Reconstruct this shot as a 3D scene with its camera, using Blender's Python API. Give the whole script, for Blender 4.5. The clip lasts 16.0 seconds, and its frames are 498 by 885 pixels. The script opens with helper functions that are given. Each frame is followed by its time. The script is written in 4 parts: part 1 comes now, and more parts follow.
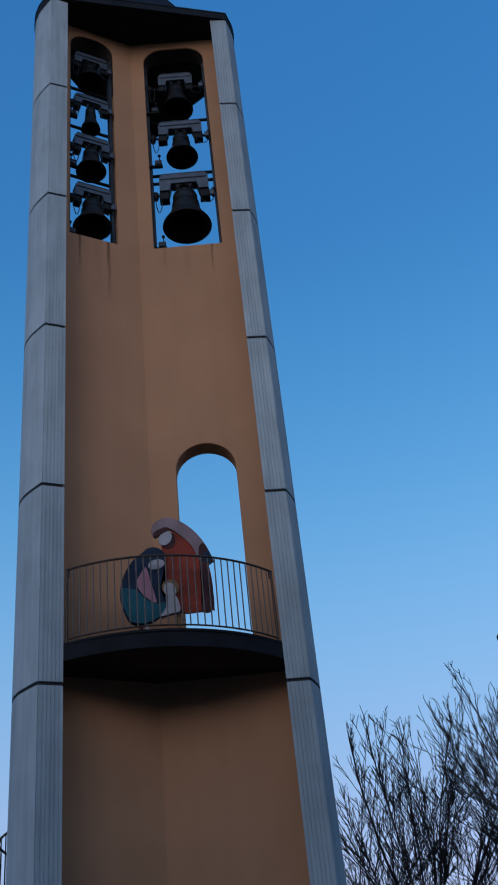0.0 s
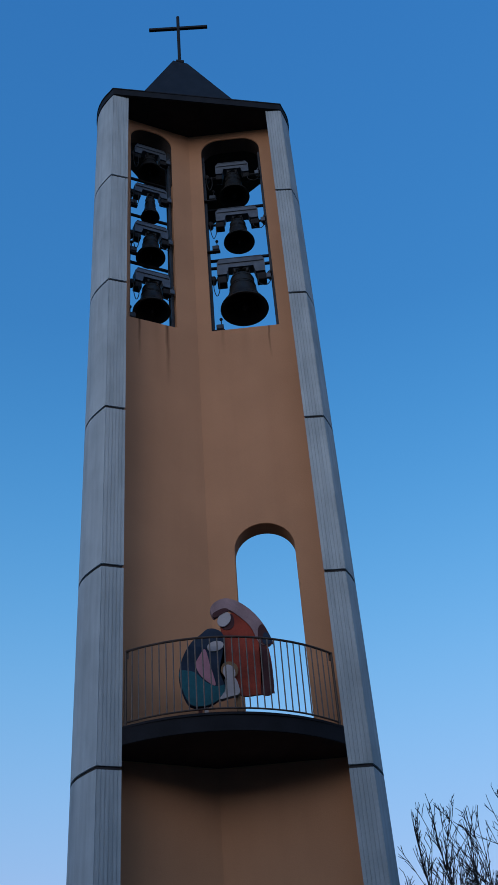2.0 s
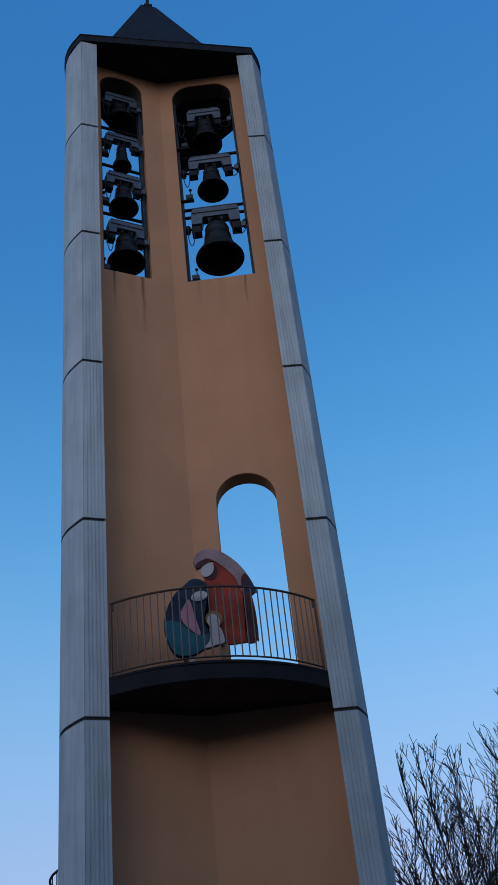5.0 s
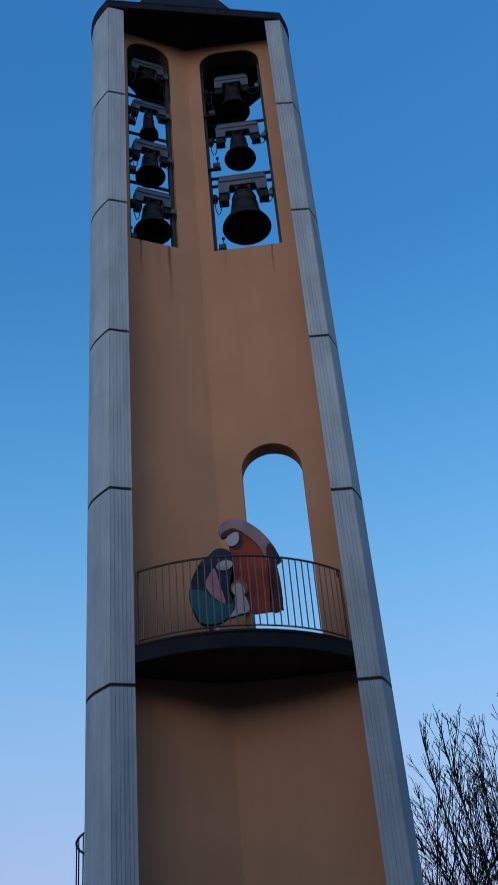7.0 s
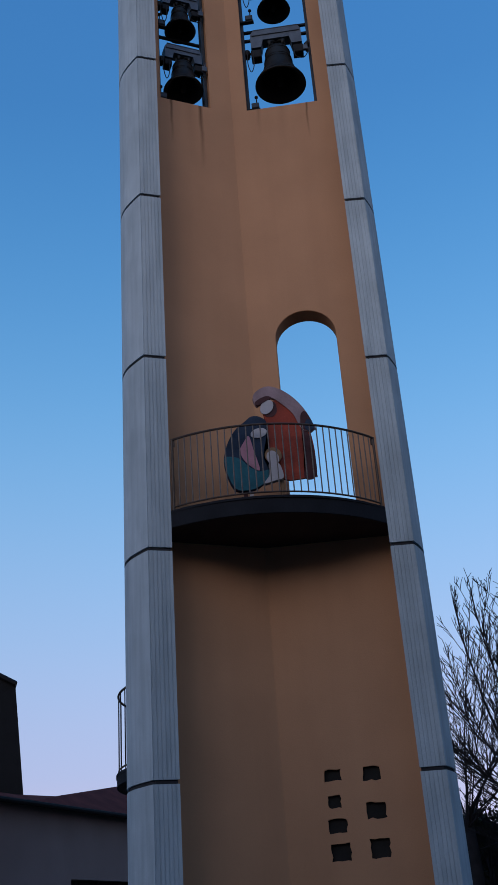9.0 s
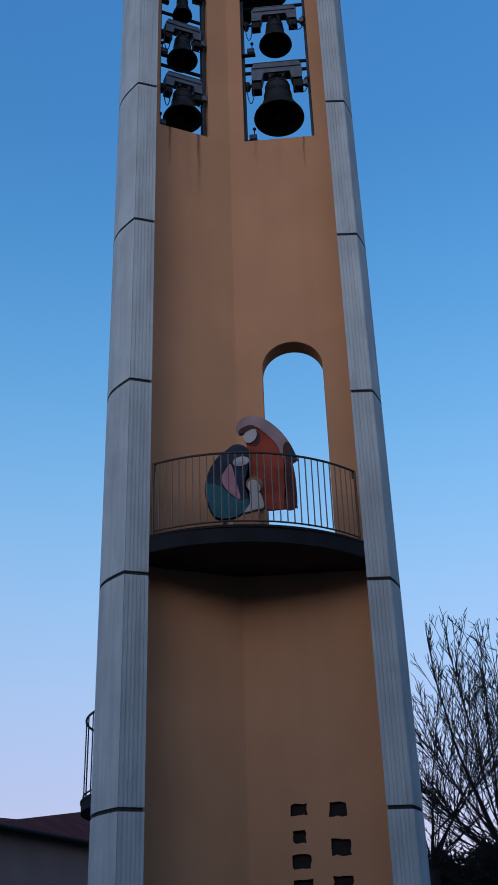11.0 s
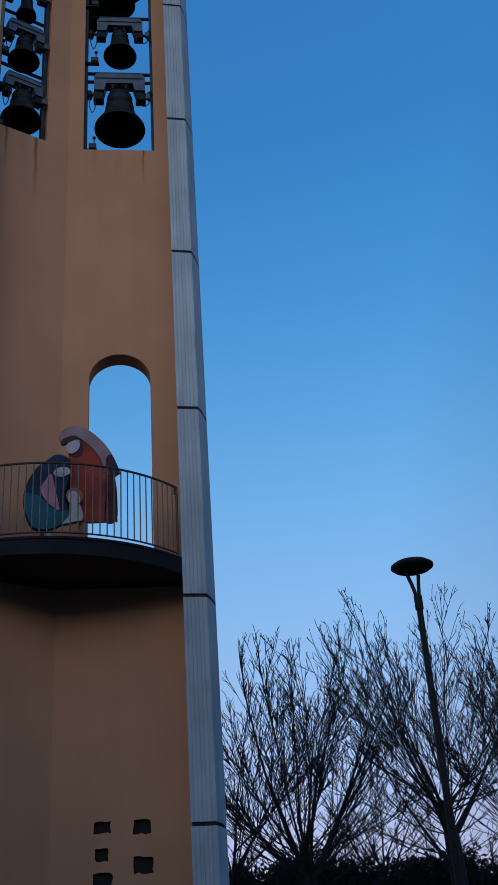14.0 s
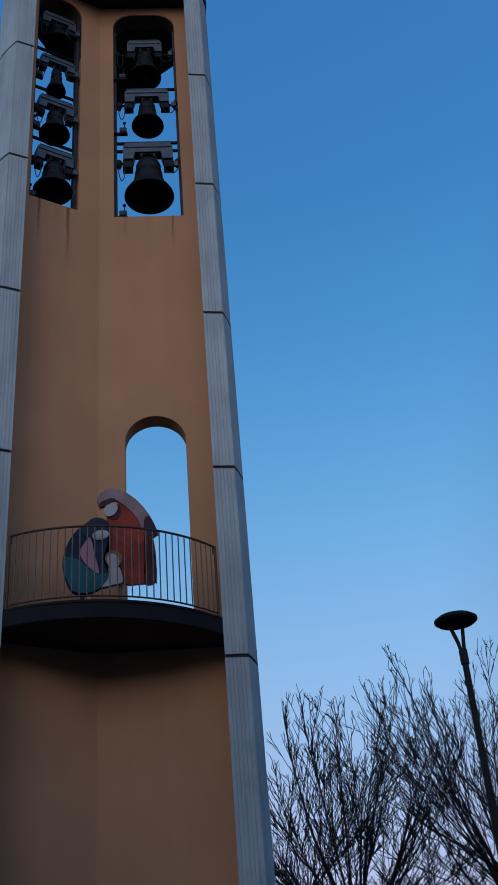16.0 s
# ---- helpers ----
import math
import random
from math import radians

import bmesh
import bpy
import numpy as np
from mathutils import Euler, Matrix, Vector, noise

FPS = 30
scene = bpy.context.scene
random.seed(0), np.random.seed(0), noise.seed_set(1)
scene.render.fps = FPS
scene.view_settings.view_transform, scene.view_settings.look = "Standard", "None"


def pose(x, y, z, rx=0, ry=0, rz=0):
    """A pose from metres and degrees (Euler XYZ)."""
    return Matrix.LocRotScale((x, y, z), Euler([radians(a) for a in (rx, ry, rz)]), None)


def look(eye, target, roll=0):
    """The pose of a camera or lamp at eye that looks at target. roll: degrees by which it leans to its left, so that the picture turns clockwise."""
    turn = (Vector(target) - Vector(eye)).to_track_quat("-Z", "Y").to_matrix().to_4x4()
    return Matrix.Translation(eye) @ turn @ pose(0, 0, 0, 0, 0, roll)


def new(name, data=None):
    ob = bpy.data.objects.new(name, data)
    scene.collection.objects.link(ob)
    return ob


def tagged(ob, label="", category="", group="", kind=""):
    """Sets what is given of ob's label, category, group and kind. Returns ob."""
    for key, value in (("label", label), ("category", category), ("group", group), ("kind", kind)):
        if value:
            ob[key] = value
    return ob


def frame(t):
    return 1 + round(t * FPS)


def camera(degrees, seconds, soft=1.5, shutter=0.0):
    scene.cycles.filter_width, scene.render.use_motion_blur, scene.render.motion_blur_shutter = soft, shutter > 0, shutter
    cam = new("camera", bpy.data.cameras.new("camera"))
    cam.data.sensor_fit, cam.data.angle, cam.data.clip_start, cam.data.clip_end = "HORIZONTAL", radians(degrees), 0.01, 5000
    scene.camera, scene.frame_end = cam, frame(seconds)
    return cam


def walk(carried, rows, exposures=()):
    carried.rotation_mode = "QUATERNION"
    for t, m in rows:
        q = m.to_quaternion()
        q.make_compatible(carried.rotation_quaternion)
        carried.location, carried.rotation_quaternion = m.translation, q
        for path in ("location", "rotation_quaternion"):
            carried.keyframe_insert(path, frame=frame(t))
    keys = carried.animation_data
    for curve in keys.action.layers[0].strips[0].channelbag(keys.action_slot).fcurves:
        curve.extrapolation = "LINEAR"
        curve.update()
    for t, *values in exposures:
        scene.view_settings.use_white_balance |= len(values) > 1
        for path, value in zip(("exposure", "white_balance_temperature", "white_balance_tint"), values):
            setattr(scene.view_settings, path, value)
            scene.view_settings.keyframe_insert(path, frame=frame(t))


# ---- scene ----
# ---------------------------------------------------------------- camera
cam = camera(27.27, 16.0, soft=1.2, shutter=0.3)
ROWS = [
    (0, pose(-2.148, -13.018, 1.597, 123.103, 5.261, -11.581)),
    (0.3, pose(-2.148, -13.018, 1.597, 124.964, 4.584, -10.517)),
    (0.5, pose(-2.148, -13.018, 1.597, 126.590, 4.417, -9.502)),
    (0.8, pose(-2.148, -13.018, 1.597, 128.767, 3.712, -8.262)),
    (1, pose(-2.148, -13.018, 1.597, 129.069, 3.478, -8.537)),
    (1.3, pose(-2.148, -13.018, 1.597, 127.950, 3.721, -8.926)),
    (1.5, pose(-2.148, -13.018, 1.597, 127.576, 3.898, -8.970)),
    (1.8, pose(-2.148, -13.018, 1.597, 127.657, 3.792, -8.751)),
    (2, pose(-2.148, -13.018, 1.597, 127.779, 3.761, -8.654)),
    (2.3, pose(-2.148, -13.018, 1.597, 127.706, 3.850, -9.312)),
    (2.5, pose(-2.148, -13.018, 1.597, 127.254, 3.946, -9.698)),
    (2.8, pose(-2.148, -13.018, 1.597, 127.280, 4.570, -8.908)),
    (3, pose(-2.148, -13.018, 1.597, 126.795, 4.737, -8.461)),
    (3.3, pose(-2.148, -13.018, 1.597, 125.685, 4.955, -8.019)),
    (3.5, pose(-2.148, -13.018, 1.597, 124.974, 5.202, -7.910)),
    (3.7, pose(-2.148, -13.018, 1.597, 124.260, 5.489, -8.034)),
    (4, pose(-2.148, -13.018, 1.597, 124.173, 5.694, -8.297)),
    (4.2, pose(-2.148, -13.018, 1.597, 124.410, 5.720, -8.486)),
    (6.3, pose(-2.148, -13.018, 1.597, 125.770, 4.656, -8.389)),
    (6.5, pose(-2.148, -13.018, 1.597, 126.148, 4.385, -7.815)),
    (6.7, pose(-2.148, -13.018, 1.597, 125.785, 4.218, -7.640)),
    (7, pose(-2.148, -13.018, 1.597, 123.424, 4.459, -7.760)),
    (7.3, pose(-2.148, -13.018, 1.597, 122.391, 4.971, -7.194)),
    (7.5, pose(-2.148, -13.018, 1.597, 122.296, 4.891, -6.953)),
    (7.8, pose(-2.148, -13.018, 1.597, 122.989, 3.863, -6.762)),
    (8, pose(-2.148, -13.018, 1.597, 123.444, 3.578, -8.235)),
    (8.3, pose(-2.148, -13.018, 1.597, 122.742, 3.002, -9.063)),
    (8.5, pose(-2.148, -13.018, 1.597, 121.036, 3.079, -9.131)),
    (8.8, pose(-2.148, -13.018, 1.597, 117.637, 4.118, -7.775)),
    (9, pose(-2.148, -13.018, 1.597, 116.188, 3.674, -6.023)),
    (9.2, pose(-2.148, -13.018, 1.597, 118.138, 3.695, -6.199)),
    (11.3, pose(-2.148, -13.018, 1.597, 117.681, 0.861, -9.388)),
    (11.5, pose(-2.148, -13.018, 1.597, 117.885, 0.061, -11.282)),
    (11.8, pose(-2.148, -13.018, 1.597, 117.554, -0.739, -12.771)),
    (12, pose(-2.148, -13.018, 1.597, 117.963, 0.393, -14.413)),
    (12.5, pose(-2.148, -13.018, 1.597, 117.551, 2.228, -16.559)),
    (12.7, pose(-2.148, -13.018, 1.597, 116.913, 2.801, -15.614)),
    (13, pose(-2.148, -13.018, 1.597, 118.376, 2.671, -15.315)),
    (13.3, pose(-2.148, -13.018, 1.597, 118.341, 2.288, -16.624)),
    (13.5, pose(-2.148, -13.018, 1.597, 118.565, 3.177, -17.058)),
    (13.7, pose(-2.148, -13.018, 1.597, 118.247, 3.704, -17.455)),
    (14, pose(-2.148, -13.018, 1.597, 118.064, 3.581, -18.229)),
    (14.3, pose(-2.148, -13.018, 1.597, 119.530, 3.170, -16.536)),
    (14.5, pose(-2.148, -13.018, 1.597, 120.180, 3.589, -16.150)),
    (14.7, pose(-2.148, -13.018, 1.597, 119.944, 3.715, -15.917)),
    (15, pose(-2.148, -13.018, 1.597, 120.197, 3.381, -15.475)),
    (15.3, pose(-2.148, -13.018, 1.597, 121.275, 3.165, -15.492)),
    (15.5, pose(-2.148, -13.018, 1.597, 121.673, 3.437, -15.353)),
    (15.7, pose(-2.148, -13.018, 1.597, 121.962, 3.879, -15.140)),
    (16, pose(-2.148, -13.018, 1.597, 121.466, 4.170, -15.557)),
]
walk(cam, ROWS, [
    (0, -0.03, 6500, 10), (1, -0.06, 6500, 10), (1.5, 0.06, 6500, 10), (3.5, 0.05, 6500, 10), (7, 0.06, 6500, 10), (7.5, 0.05, 6650, 11), (8, 0.03, 6550, 10), (9, 0.10, 6900, 16), (9.2, 0.15, 7150, 20), (11.5, 0.20, 6800, 12),
    (12.5, -0.03, 6500, 10), (14, -0.05, 6250, 10), (15, -0.06, 6450, 10), (15.5, -0.06, 6250, 10), (16, -0.04, 6650, 11)])

# ---------------------------------------------------------------- world and light: blue hour, afterglow behind the camera
world = bpy.data.worlds.new("dusk_sky")
scene.world = world
world.use_nodes = True
wn, wl = world.node_tree.nodes, world.node_tree.links
wn.clear()
w_out, w_bg = wn.new("ShaderNodeOutputWorld"), wn.new("ShaderNodeBackground")
w_tc, w_sep = wn.new("ShaderNodeTexCoord"), wn.new("ShaderNodeSeparateXYZ")
wl.new(w_tc.outputs["Generated"], w_sep.inputs[0])


def ramp(nodes, stops, mode="LINEAR"):
    r = nodes.new("ShaderNodeValToRGB")
    r.color_ramp.interpolation = mode
    e = r.color_ramp.elements
    while len(e) < len(stops):
        e.new(0.5)
    for k, (p, c) in zip(e, stops):
        k.position, k.color = p, (*c, 1) if len(c) == 3 else c
    return r


EAST = ramp(wn, [(0.0, (0.09, 0.09, 0.12)), (0.06, (0.38, 0.385, 0.54)), (0.10, (0.405, 0.445, 0.65)), (0.15, (0.345, 0.435, 0.68)), (0.27, (0.255, 0.435, 0.71)),
                 (0.42, (0.128, 0.357, 0.657)), (0.56, (0.061, 0.253, 0.552)), (0.70, (0.034, 0.178, 0.447)), (1.0, (0.02, 0.12, 0.37))], "B_SPLINE")
WEST = ramp(wn, [(0.0, (0.14, 0.12, 0.12)), (0.12, (0.38, 0.36, 0.39)), (0.3, (0.53, 0.55, 0.65)), (0.5, (0.42, 0.51, 0.69)), (0.8, (0.13, 0.29, 0.57)), (1.0, (0.016, 0.13, 0.40))])
w_side = wn.new("ShaderNodeMapRange")
w_side.inputs["From Min"].default_value, w_side.inputs["From Max"].default_value = 0.0, -0.9
w_dir = wn.new("ShaderNodeVectorMath")
w_dir.operation, w_dir.inputs[1].default_value = "DOT_PRODUCT", (0.36, 0.933, 0.0)
wl.new(w_tc.outputs["Generated"], w_dir.inputs[0])
wl.new(w_dir.outputs["Value"], w_side.inputs["Value"])
w_mix = wn.new("ShaderNodeMixRGB")
for r_ in (EAST, WEST):
    wl.new(w_sep.outputs["Z"], r_.inputs[0])
wl.new(w_side.outputs[0], w_mix.inputs[0])
wl.new(EAST.outputs[0], w_mix.inputs[1])
wl.new(WEST.outputs[0], w_mix.inputs[2])
wl.new(w_mix.outputs[0], w_bg.inputs[0])
# the sky is uneven from side to side: brightest beside the trees, dim on the far flank
w_lat = wn.new("ShaderNodeMapRange")
w_lat.inputs["From Min"].default_value, w_lat.inputs["From Max"].default_value = -1.0, 1.0
wl.new(w_sep.outputs["X"], w_lat.inputs["Value"])
LATERAL = ramp(wn, [(0.0, (0.92,) * 3), (0.45, (0.87,) * 3), (0.72, (0.96,) * 3), (0.85, (0.60,) * 3), (1.0, (0.34,) * 3)])
wl.new(w_lat.outputs[0], LATERAL.inputs[0])
w_gain = wn.new("ShaderNodeMath")
w_gain.operation, w_gain.inputs[1].default_value = "MULTIPLY", 1.31
wl.new(LATERAL.outputs[0], w_gain.inputs[0])
wl.new(w_gain.outputs[0], w_bg.inputs[1])
wl.new(w_bg.outputs[0], w_out.inputs[0])

sun_data = bpy.data.lights.new("afterglow", "SUN")
sun_data.energy, sun_data.angle, sun_data.color = 0.36, radians(32), (0.98, 0.95, 0.95)
sun = new("afterglow", sun_data)
sun.matrix_world = look((-16, -24, 15.5), (0, 0, 6))


# ---------------------------------------------------------------- materials
def material(name, base, rough=0.8, metal=0.0, vary=0.15, scale=3.0, fine=40.0, bump=0.15, stretch=(1, 1, 1), spec=0.3, extra=None):
    """Noise at two scales over a base colour, with relief."""
    m = bpy.data.materials.new(name)
    m.use_nodes = True
    n, l = m.node_tree.nodes, m.node_tree.links
    b = n["Principled BSDF"]
    tc, mp = n.new("ShaderNodeTexCoord"), n.new("ShaderNodeMapping")
    mp.inputs["Scale"].default_value = stretch
    l.new(tc.outputs["Object"], mp.inputs[0])
    big, small = n.new("ShaderNodeTexNoise"), n.new("ShaderNodeTexNoise")
    big.inputs["Scale"].default_value, big.inputs["Detail"].default_value = scale, 6
    small.inputs["Scale"].default_value, small.inputs["Detail"].default_value = fine, 4
    l.new(mp.outputs[0], big.inputs[0]), l.new(mp.outputs[0], small.inputs[0])
    dark = tuple(c * (1 - vary) for c in base)
    light = tuple(min(1, c * (1 + vary)) for c in base)
    r = ramp(n, [(0.3, dark), (0.7, light)])
    l.new(big.outputs[0], r.inputs[0])
    r2 = ramp(n, [(0.3, (1 - vary * 0.5,) * 3), (0.7, (1.0,) * 3)])
    l.new(small.outputs[0], r2.inputs[0])
    mul = n.new("ShaderNodeMixRGB")
    mul.blend_type, mul.inputs[0].default_value = "MULTIPLY", 1.0
    l.new(r.outputs[0], mul.inputs[1]), l.new(r2.outputs[0], mul.inputs[2])
    col = mul.outputs[0]
    if extra:
        col = extra(n, l, tc, col)
    l.new(col, b.inputs["Base Color"])
    b.inputs["Roughness"].default_value, b.inputs["Metallic"].default_value = rough, metal
    b.inputs["Specular IOR Level"].default_value = spec
    if bump:
        bp = n.new("ShaderNodeBump")
        bp.inputs["Strength"].default_value, bp.inputs["Distance"].default_value = bump, 0.02
        l.new(small.outputs[0], bp.inputs["Height"])
        l.new(bp.outputs[0], b.inputs["Normal"])
    return m


def multiply(n, l, col, mask, tint):
    mx = n.new("ShaderNodeMixRGB")
    mx.blend_type = "MULTIPLY"
    l.new(mask, mx.inputs[0]), l.new(col, mx.inputs[1])
    mx.inputs[2].default_value = (*tint, 1)
    return mx.outputs[0]


def calc(n, l, op, a, b=None, c=None):
    k = n.new("ShaderNodeMath")
    k.operation = op
    for i, v in enumerate((a, b, c)):
        if v is None:
            continue
        if isinstance(v, (int, float)):
            k.inputs[i].default_value = v
        else:
            l.new(v, k.inputs[i])
    return k.outputs[0]


def drips(n, l, tc, col):
    """Rain streaks below the sills of the bell openings, and broad vertical weathering."""
    sep = n.new("ShaderNodeSeparateXYZ")
    l.new(tc.outputs["Object"], sep.inputs[0])
    wob = n.new("ShaderNodeTexNoise")
    wob.inputs["Scale"].default_value = 2.5
    l.new(tc.outputs["Object"], wob.inputs[0])
    xw = calc(n, l, "MULTIPLY_ADD", wob.outputs[0], 0.05, sep.outputs["X"])
    for x, half, length, power in ((-0.70, 0.05, 1.5, 0.95), (-1.23, 0.035, 1.0, 0.95), (1.19, 0.025, 0.85, 0.9), (0.34, 0.05, 0.7, 0.3),
                                   (0.75, 0.12, 1.2, 0.15), (-0.9, 0.14, 1.6, 0.2)):
        d = calc(n, l, "ABSOLUTE", calc(n, l, "SUBTRACT", xw, x + 0.025))
        across = calc(n, l, "SMOOTH_MIN", calc(n, l, "MAXIMUM", calc(n, l, "SUBTRACT", 1.0, calc(n, l, "DIVIDE", d, half)), 0.0), 1.0, 0.1)
        down = calc(n, l, "SUBTRACT", 15.13, sep.outputs["Z"])
        fade = calc(n, l, "MAXIMUM", calc(n, l, "SUBTRACT", 1.0, calc(n, l, "DIVIDE", down, length)), 0.0)
        below = calc(n, l, "GREATER_THAN", down, 0.0)
        mask = calc(n, l, "MULTIPLY", calc(n, l, "MULTIPLY", across, fade), calc(n, l, "MULTIPLY", below, power))
        col = multiply(n, l, col, mask, (0.24, 0.21, 0.20))
    mp = n.new("ShaderNodeMapping")
    mp.inputs["Scale"].default_value = (1.6, 1.6, 0.10)
    l.new(tc.outputs["Object"], mp.inputs[0])
    ns = n.new("ShaderNodeTexNoise")
    ns.inputs["Scale"].default_value, ns.inputs["Detail"].default_value = 2.0, 5
    l.new(mp.outputs[0], ns.inputs[0])
    r = ramp(n, [(0.40, (0, 0, 0)), (0.72, (1, 1, 1))])
    l.new(ns.outputs[0], r.inputs[0])
    return multiply(n, l, col, calc(n, l, "MULTIPLY", r.outputs[0], 0.16), (0.72, 0.66, 0.62))


def weather(n, l, tc, col):
    """Vertical run-off streaks, broad damp blotches and a slightly different tone for each panel."""
    info = n.new("ShaderNodeObjectInfo")
    shift = n.new("ShaderNodeVectorMath")
    shift.operation = "ADD"
    l.new(tc.outputs["Object"], shift.inputs[0])
    l.new(calc(n, l, "MULTIPLY", info.outputs["Random"], 37.0), shift.inputs[1])
    for scale, size, lo, hi, power, tint in (((6, 6, 0.30), 1.7, 0.44, 0.74, 0.42, (0.58, 0.60, 0.62)),
                                             ((2.2, 2.2, 0.9), 1.3, 0.46, 0.66, 0.38, (0.66, 0.69, 0.70)),
                                             ((14, 14, 1.2), 1.0, 0.56, 0.74, 0.30, (0.60, 0.63, 0.64))):
        mp = n.new("ShaderNodeMapping")
        mp.inputs["Scale"].default_value = scale
        l.new(shift.outputs[0], mp.inputs[0])
        ns = n.new("ShaderNodeTexNoise")
        ns.inputs["Scale"].default_value, ns.inputs["Detail"].default_value = size, 6
        l.new(mp.outputs[0], ns.inputs[0])
        r = ramp(n, [(lo, (0, 0, 0)), (hi, (1, 1, 1))])
        l.new(ns.outputs[0], r.inputs[0])
        col = multiply(n, l, col, calc(n, l, "MULTIPLY", r.outputs[0], power), tint)
    tone = calc(n, l, "MULTIPLY", info.outputs["Random"], 0.4)
    return multiply(n, l, col, tone, (0.80, 0.80, 0.82))


STUCCO = material("ochre_stucco", (0.575, 0.298, 0.167), 0.9, vary=0.08, scale=0.7, fine=60, bump=0.12, extra=drips)
CONCRETE = material("precast_concrete", (0.52, 0.59, 0.63), 0.85, vary=0.10, scale=1.2, fine=55, bump=0.2, extra=weather)
JOINT = material("joint_mastic", (0.035, 0.035, 0.04), 0.9, vary=0.2)
ROOFING = material("dark_sheet_metal", (0.016, 0.017, 0.021), 0.7, 0.0, vary=0.25, spec=0.15, scale=1.5, fine=20, bump=0.05, stretch=(3, 3, 0.5))
SOFFIT = material("dark_soffit_paint", (0.02, 0.018, 0.017), 0.9, vary=0.25)
# shaded tone of the stucco reveals in the bell opening heads
HEADSHADE = material("opening_head_shade", (0.075, 0.052, 0.042), 0.9, vary=0.25, scale=2)
SLABPAINT = material("slate_grey_slab_paint", (0.018, 0.019, 0.024), 0.85, spec=0.15, vary=0.2, scale=2.5)
UNDERSIDE = material("underside_bounce_tone", (0.040, 0.030, 0.028), 0.9, vary=0.3, scale=1.6, fine=30)
BARPAINT = material("worn_grey_rail_paint", (0.16, 0.135, 0.125), 0.5, 0.1, vary=0.35, scale=9)
RAILPAINT = material("brown_rail_paint", (0.085, 0.06, 0.05), 0.5, 0.2, vary=0.25, scale=8)
BRONZE = material("aged_bronze", (0.028, 0.028, 0.027), 0.5, 0.5, vary=0.3, scale=5, fine=60)
STEEL = material("galvanised_steel", (0.115, 0.135, 0.165), 0.55, 0.5, vary=0.2, scale=6, fine=50, bump=0.05)
POSTSTEEL = material("dull_post_steel", (0.06, 0.07, 0.085), 0.65, 0.4, vary=0.25, scale=5, fine=40, bump=0.05)
IRON = material("black_iron", (0.016, 0.016, 0.018), 0.7, 0.2, vary=0.3, scale=8)
CABLE = material("black_rubber", (0.02, 0.02, 0.02), 0.7, vary=0.1)
BARK = material("wet_bark", (0.014, 0.0145, 0.019), 0.95, vary=0.35, scale=4, fine=40, bump=0.4)
HEDGE = material("dark_evergreen_leaf", (0.016, 0.024, 0.014), 0.8, vary=0.4, scale=3)
GRASS = material("winter_lawn", (0.045, 0.055, 0.025), 0.95, vary=0.4, scale=0.4, fine=12, bump=0.4)
PAVING = material("asphalt", (0.04, 0.04, 0.041), 0.9, vary=0.25, scale=0.6, fine=80, bump=0.3)
PLASTER = material("grey_plaster", (0.34, 0.25, 0.24), 0.9, vary=0.12, scale=0.6, fine=40)
# kept dark so the unseen block throws little light back
SHADEPLASTER = material("shade_block_plaster", (0.10, 0.09, 0.085), 0.9, vary=0.15, scale=0.5)
TILES = material("red_roof_covering", (0.12, 0.030, 0.028), 0.95, spec=0.1, vary=0.25, scale=2, fine=15)
SLATE = material("black_cladding", (0.008, 0.008, 0.01), 0.8, vary=0.3, scale=1.5)
GLASS = material("dark_window_glass", (0.02, 0.022, 0.025), 0.12, vary=0.05, bump=0, spec=0.5)
P_TEAL = material("teal_paint", (0.018, 0.14, 0.185), 0.7, vary=0.25, scale=4)
P_NAVY = material("navy_paint", (0.018, 0.035, 0.07), 0.7, vary=0.3, scale=4)
P_PINK = material("pink_paint", (0.55, 0.26, 0.33), 0.7, vary=0.12, scale=5)
P_RED = material("brick_red_paint", (0.34, 0.050, 0.026), 0.7, vary=0.3, scale=3)
P_MAROON = material("maroon_paint", (0.085, 0.028, 0.03), 0.7, vary=0.3, scale=3)
P_MAUVE = material("mauve_paint", (0.36, 0.24, 0.255), 0.7, vary=0.25, scale=3)
P_WHITE = material("chalk_white_paint", (0.50, 0.46, 0.48), 0.7, vary=0.08, scale=5)
P_OCHRE = material("ochre_paint", (0.26, 0.15, 0.08), 0.7, vary=0.2, scale=5)


# ---------------------------------------------------------------- mesh helpers
def part(name, bm, mat, parent=None, label="", smooth=False):
    me = bpy.data.meshes.new(name)
    bmesh.ops.recalc_face_normals(bm, faces=bm.faces)
    bm.to_mesh(me)
    bm.free()
    for m in (mat if isinstance(mat, (list, tuple)) else [mat]):
        me.materials.append(m)
    if smooth:
        me.shade_smooth()
    ob = new(name, me)
    ob.parent = parent
    if label:
        tagged(ob, label)
    return ob


def thing(name, label, category, at=(0, 0, 0), turn=0.0, group="", kind=""):
    ob = new(name)
    ob.empty_display_size = 0.1
    ob.location, ob.rotation_euler = at, (0, 0, radians(turn))
    return tagged(ob, label, category, group, kind)


def prism(bm, pts, z0, z1, mat=0):
    """A straight prism over a plan outline."""
    lo = [bm.verts.new((x, y, z0)) for x, y in pts]
    hi = [bm.verts.new((x, y, z1)) for x, y in pts]
    fs = [bm.faces.new(lo), bm.faces.new(hi)]
    k = len(pts)
    fs += [bm.faces.new((lo[i], lo[(i + 1) % k], hi[(i + 1) % k], hi[i])) for i in range(k)]
    for f in fs:
        f.material_index = mat
    return fs


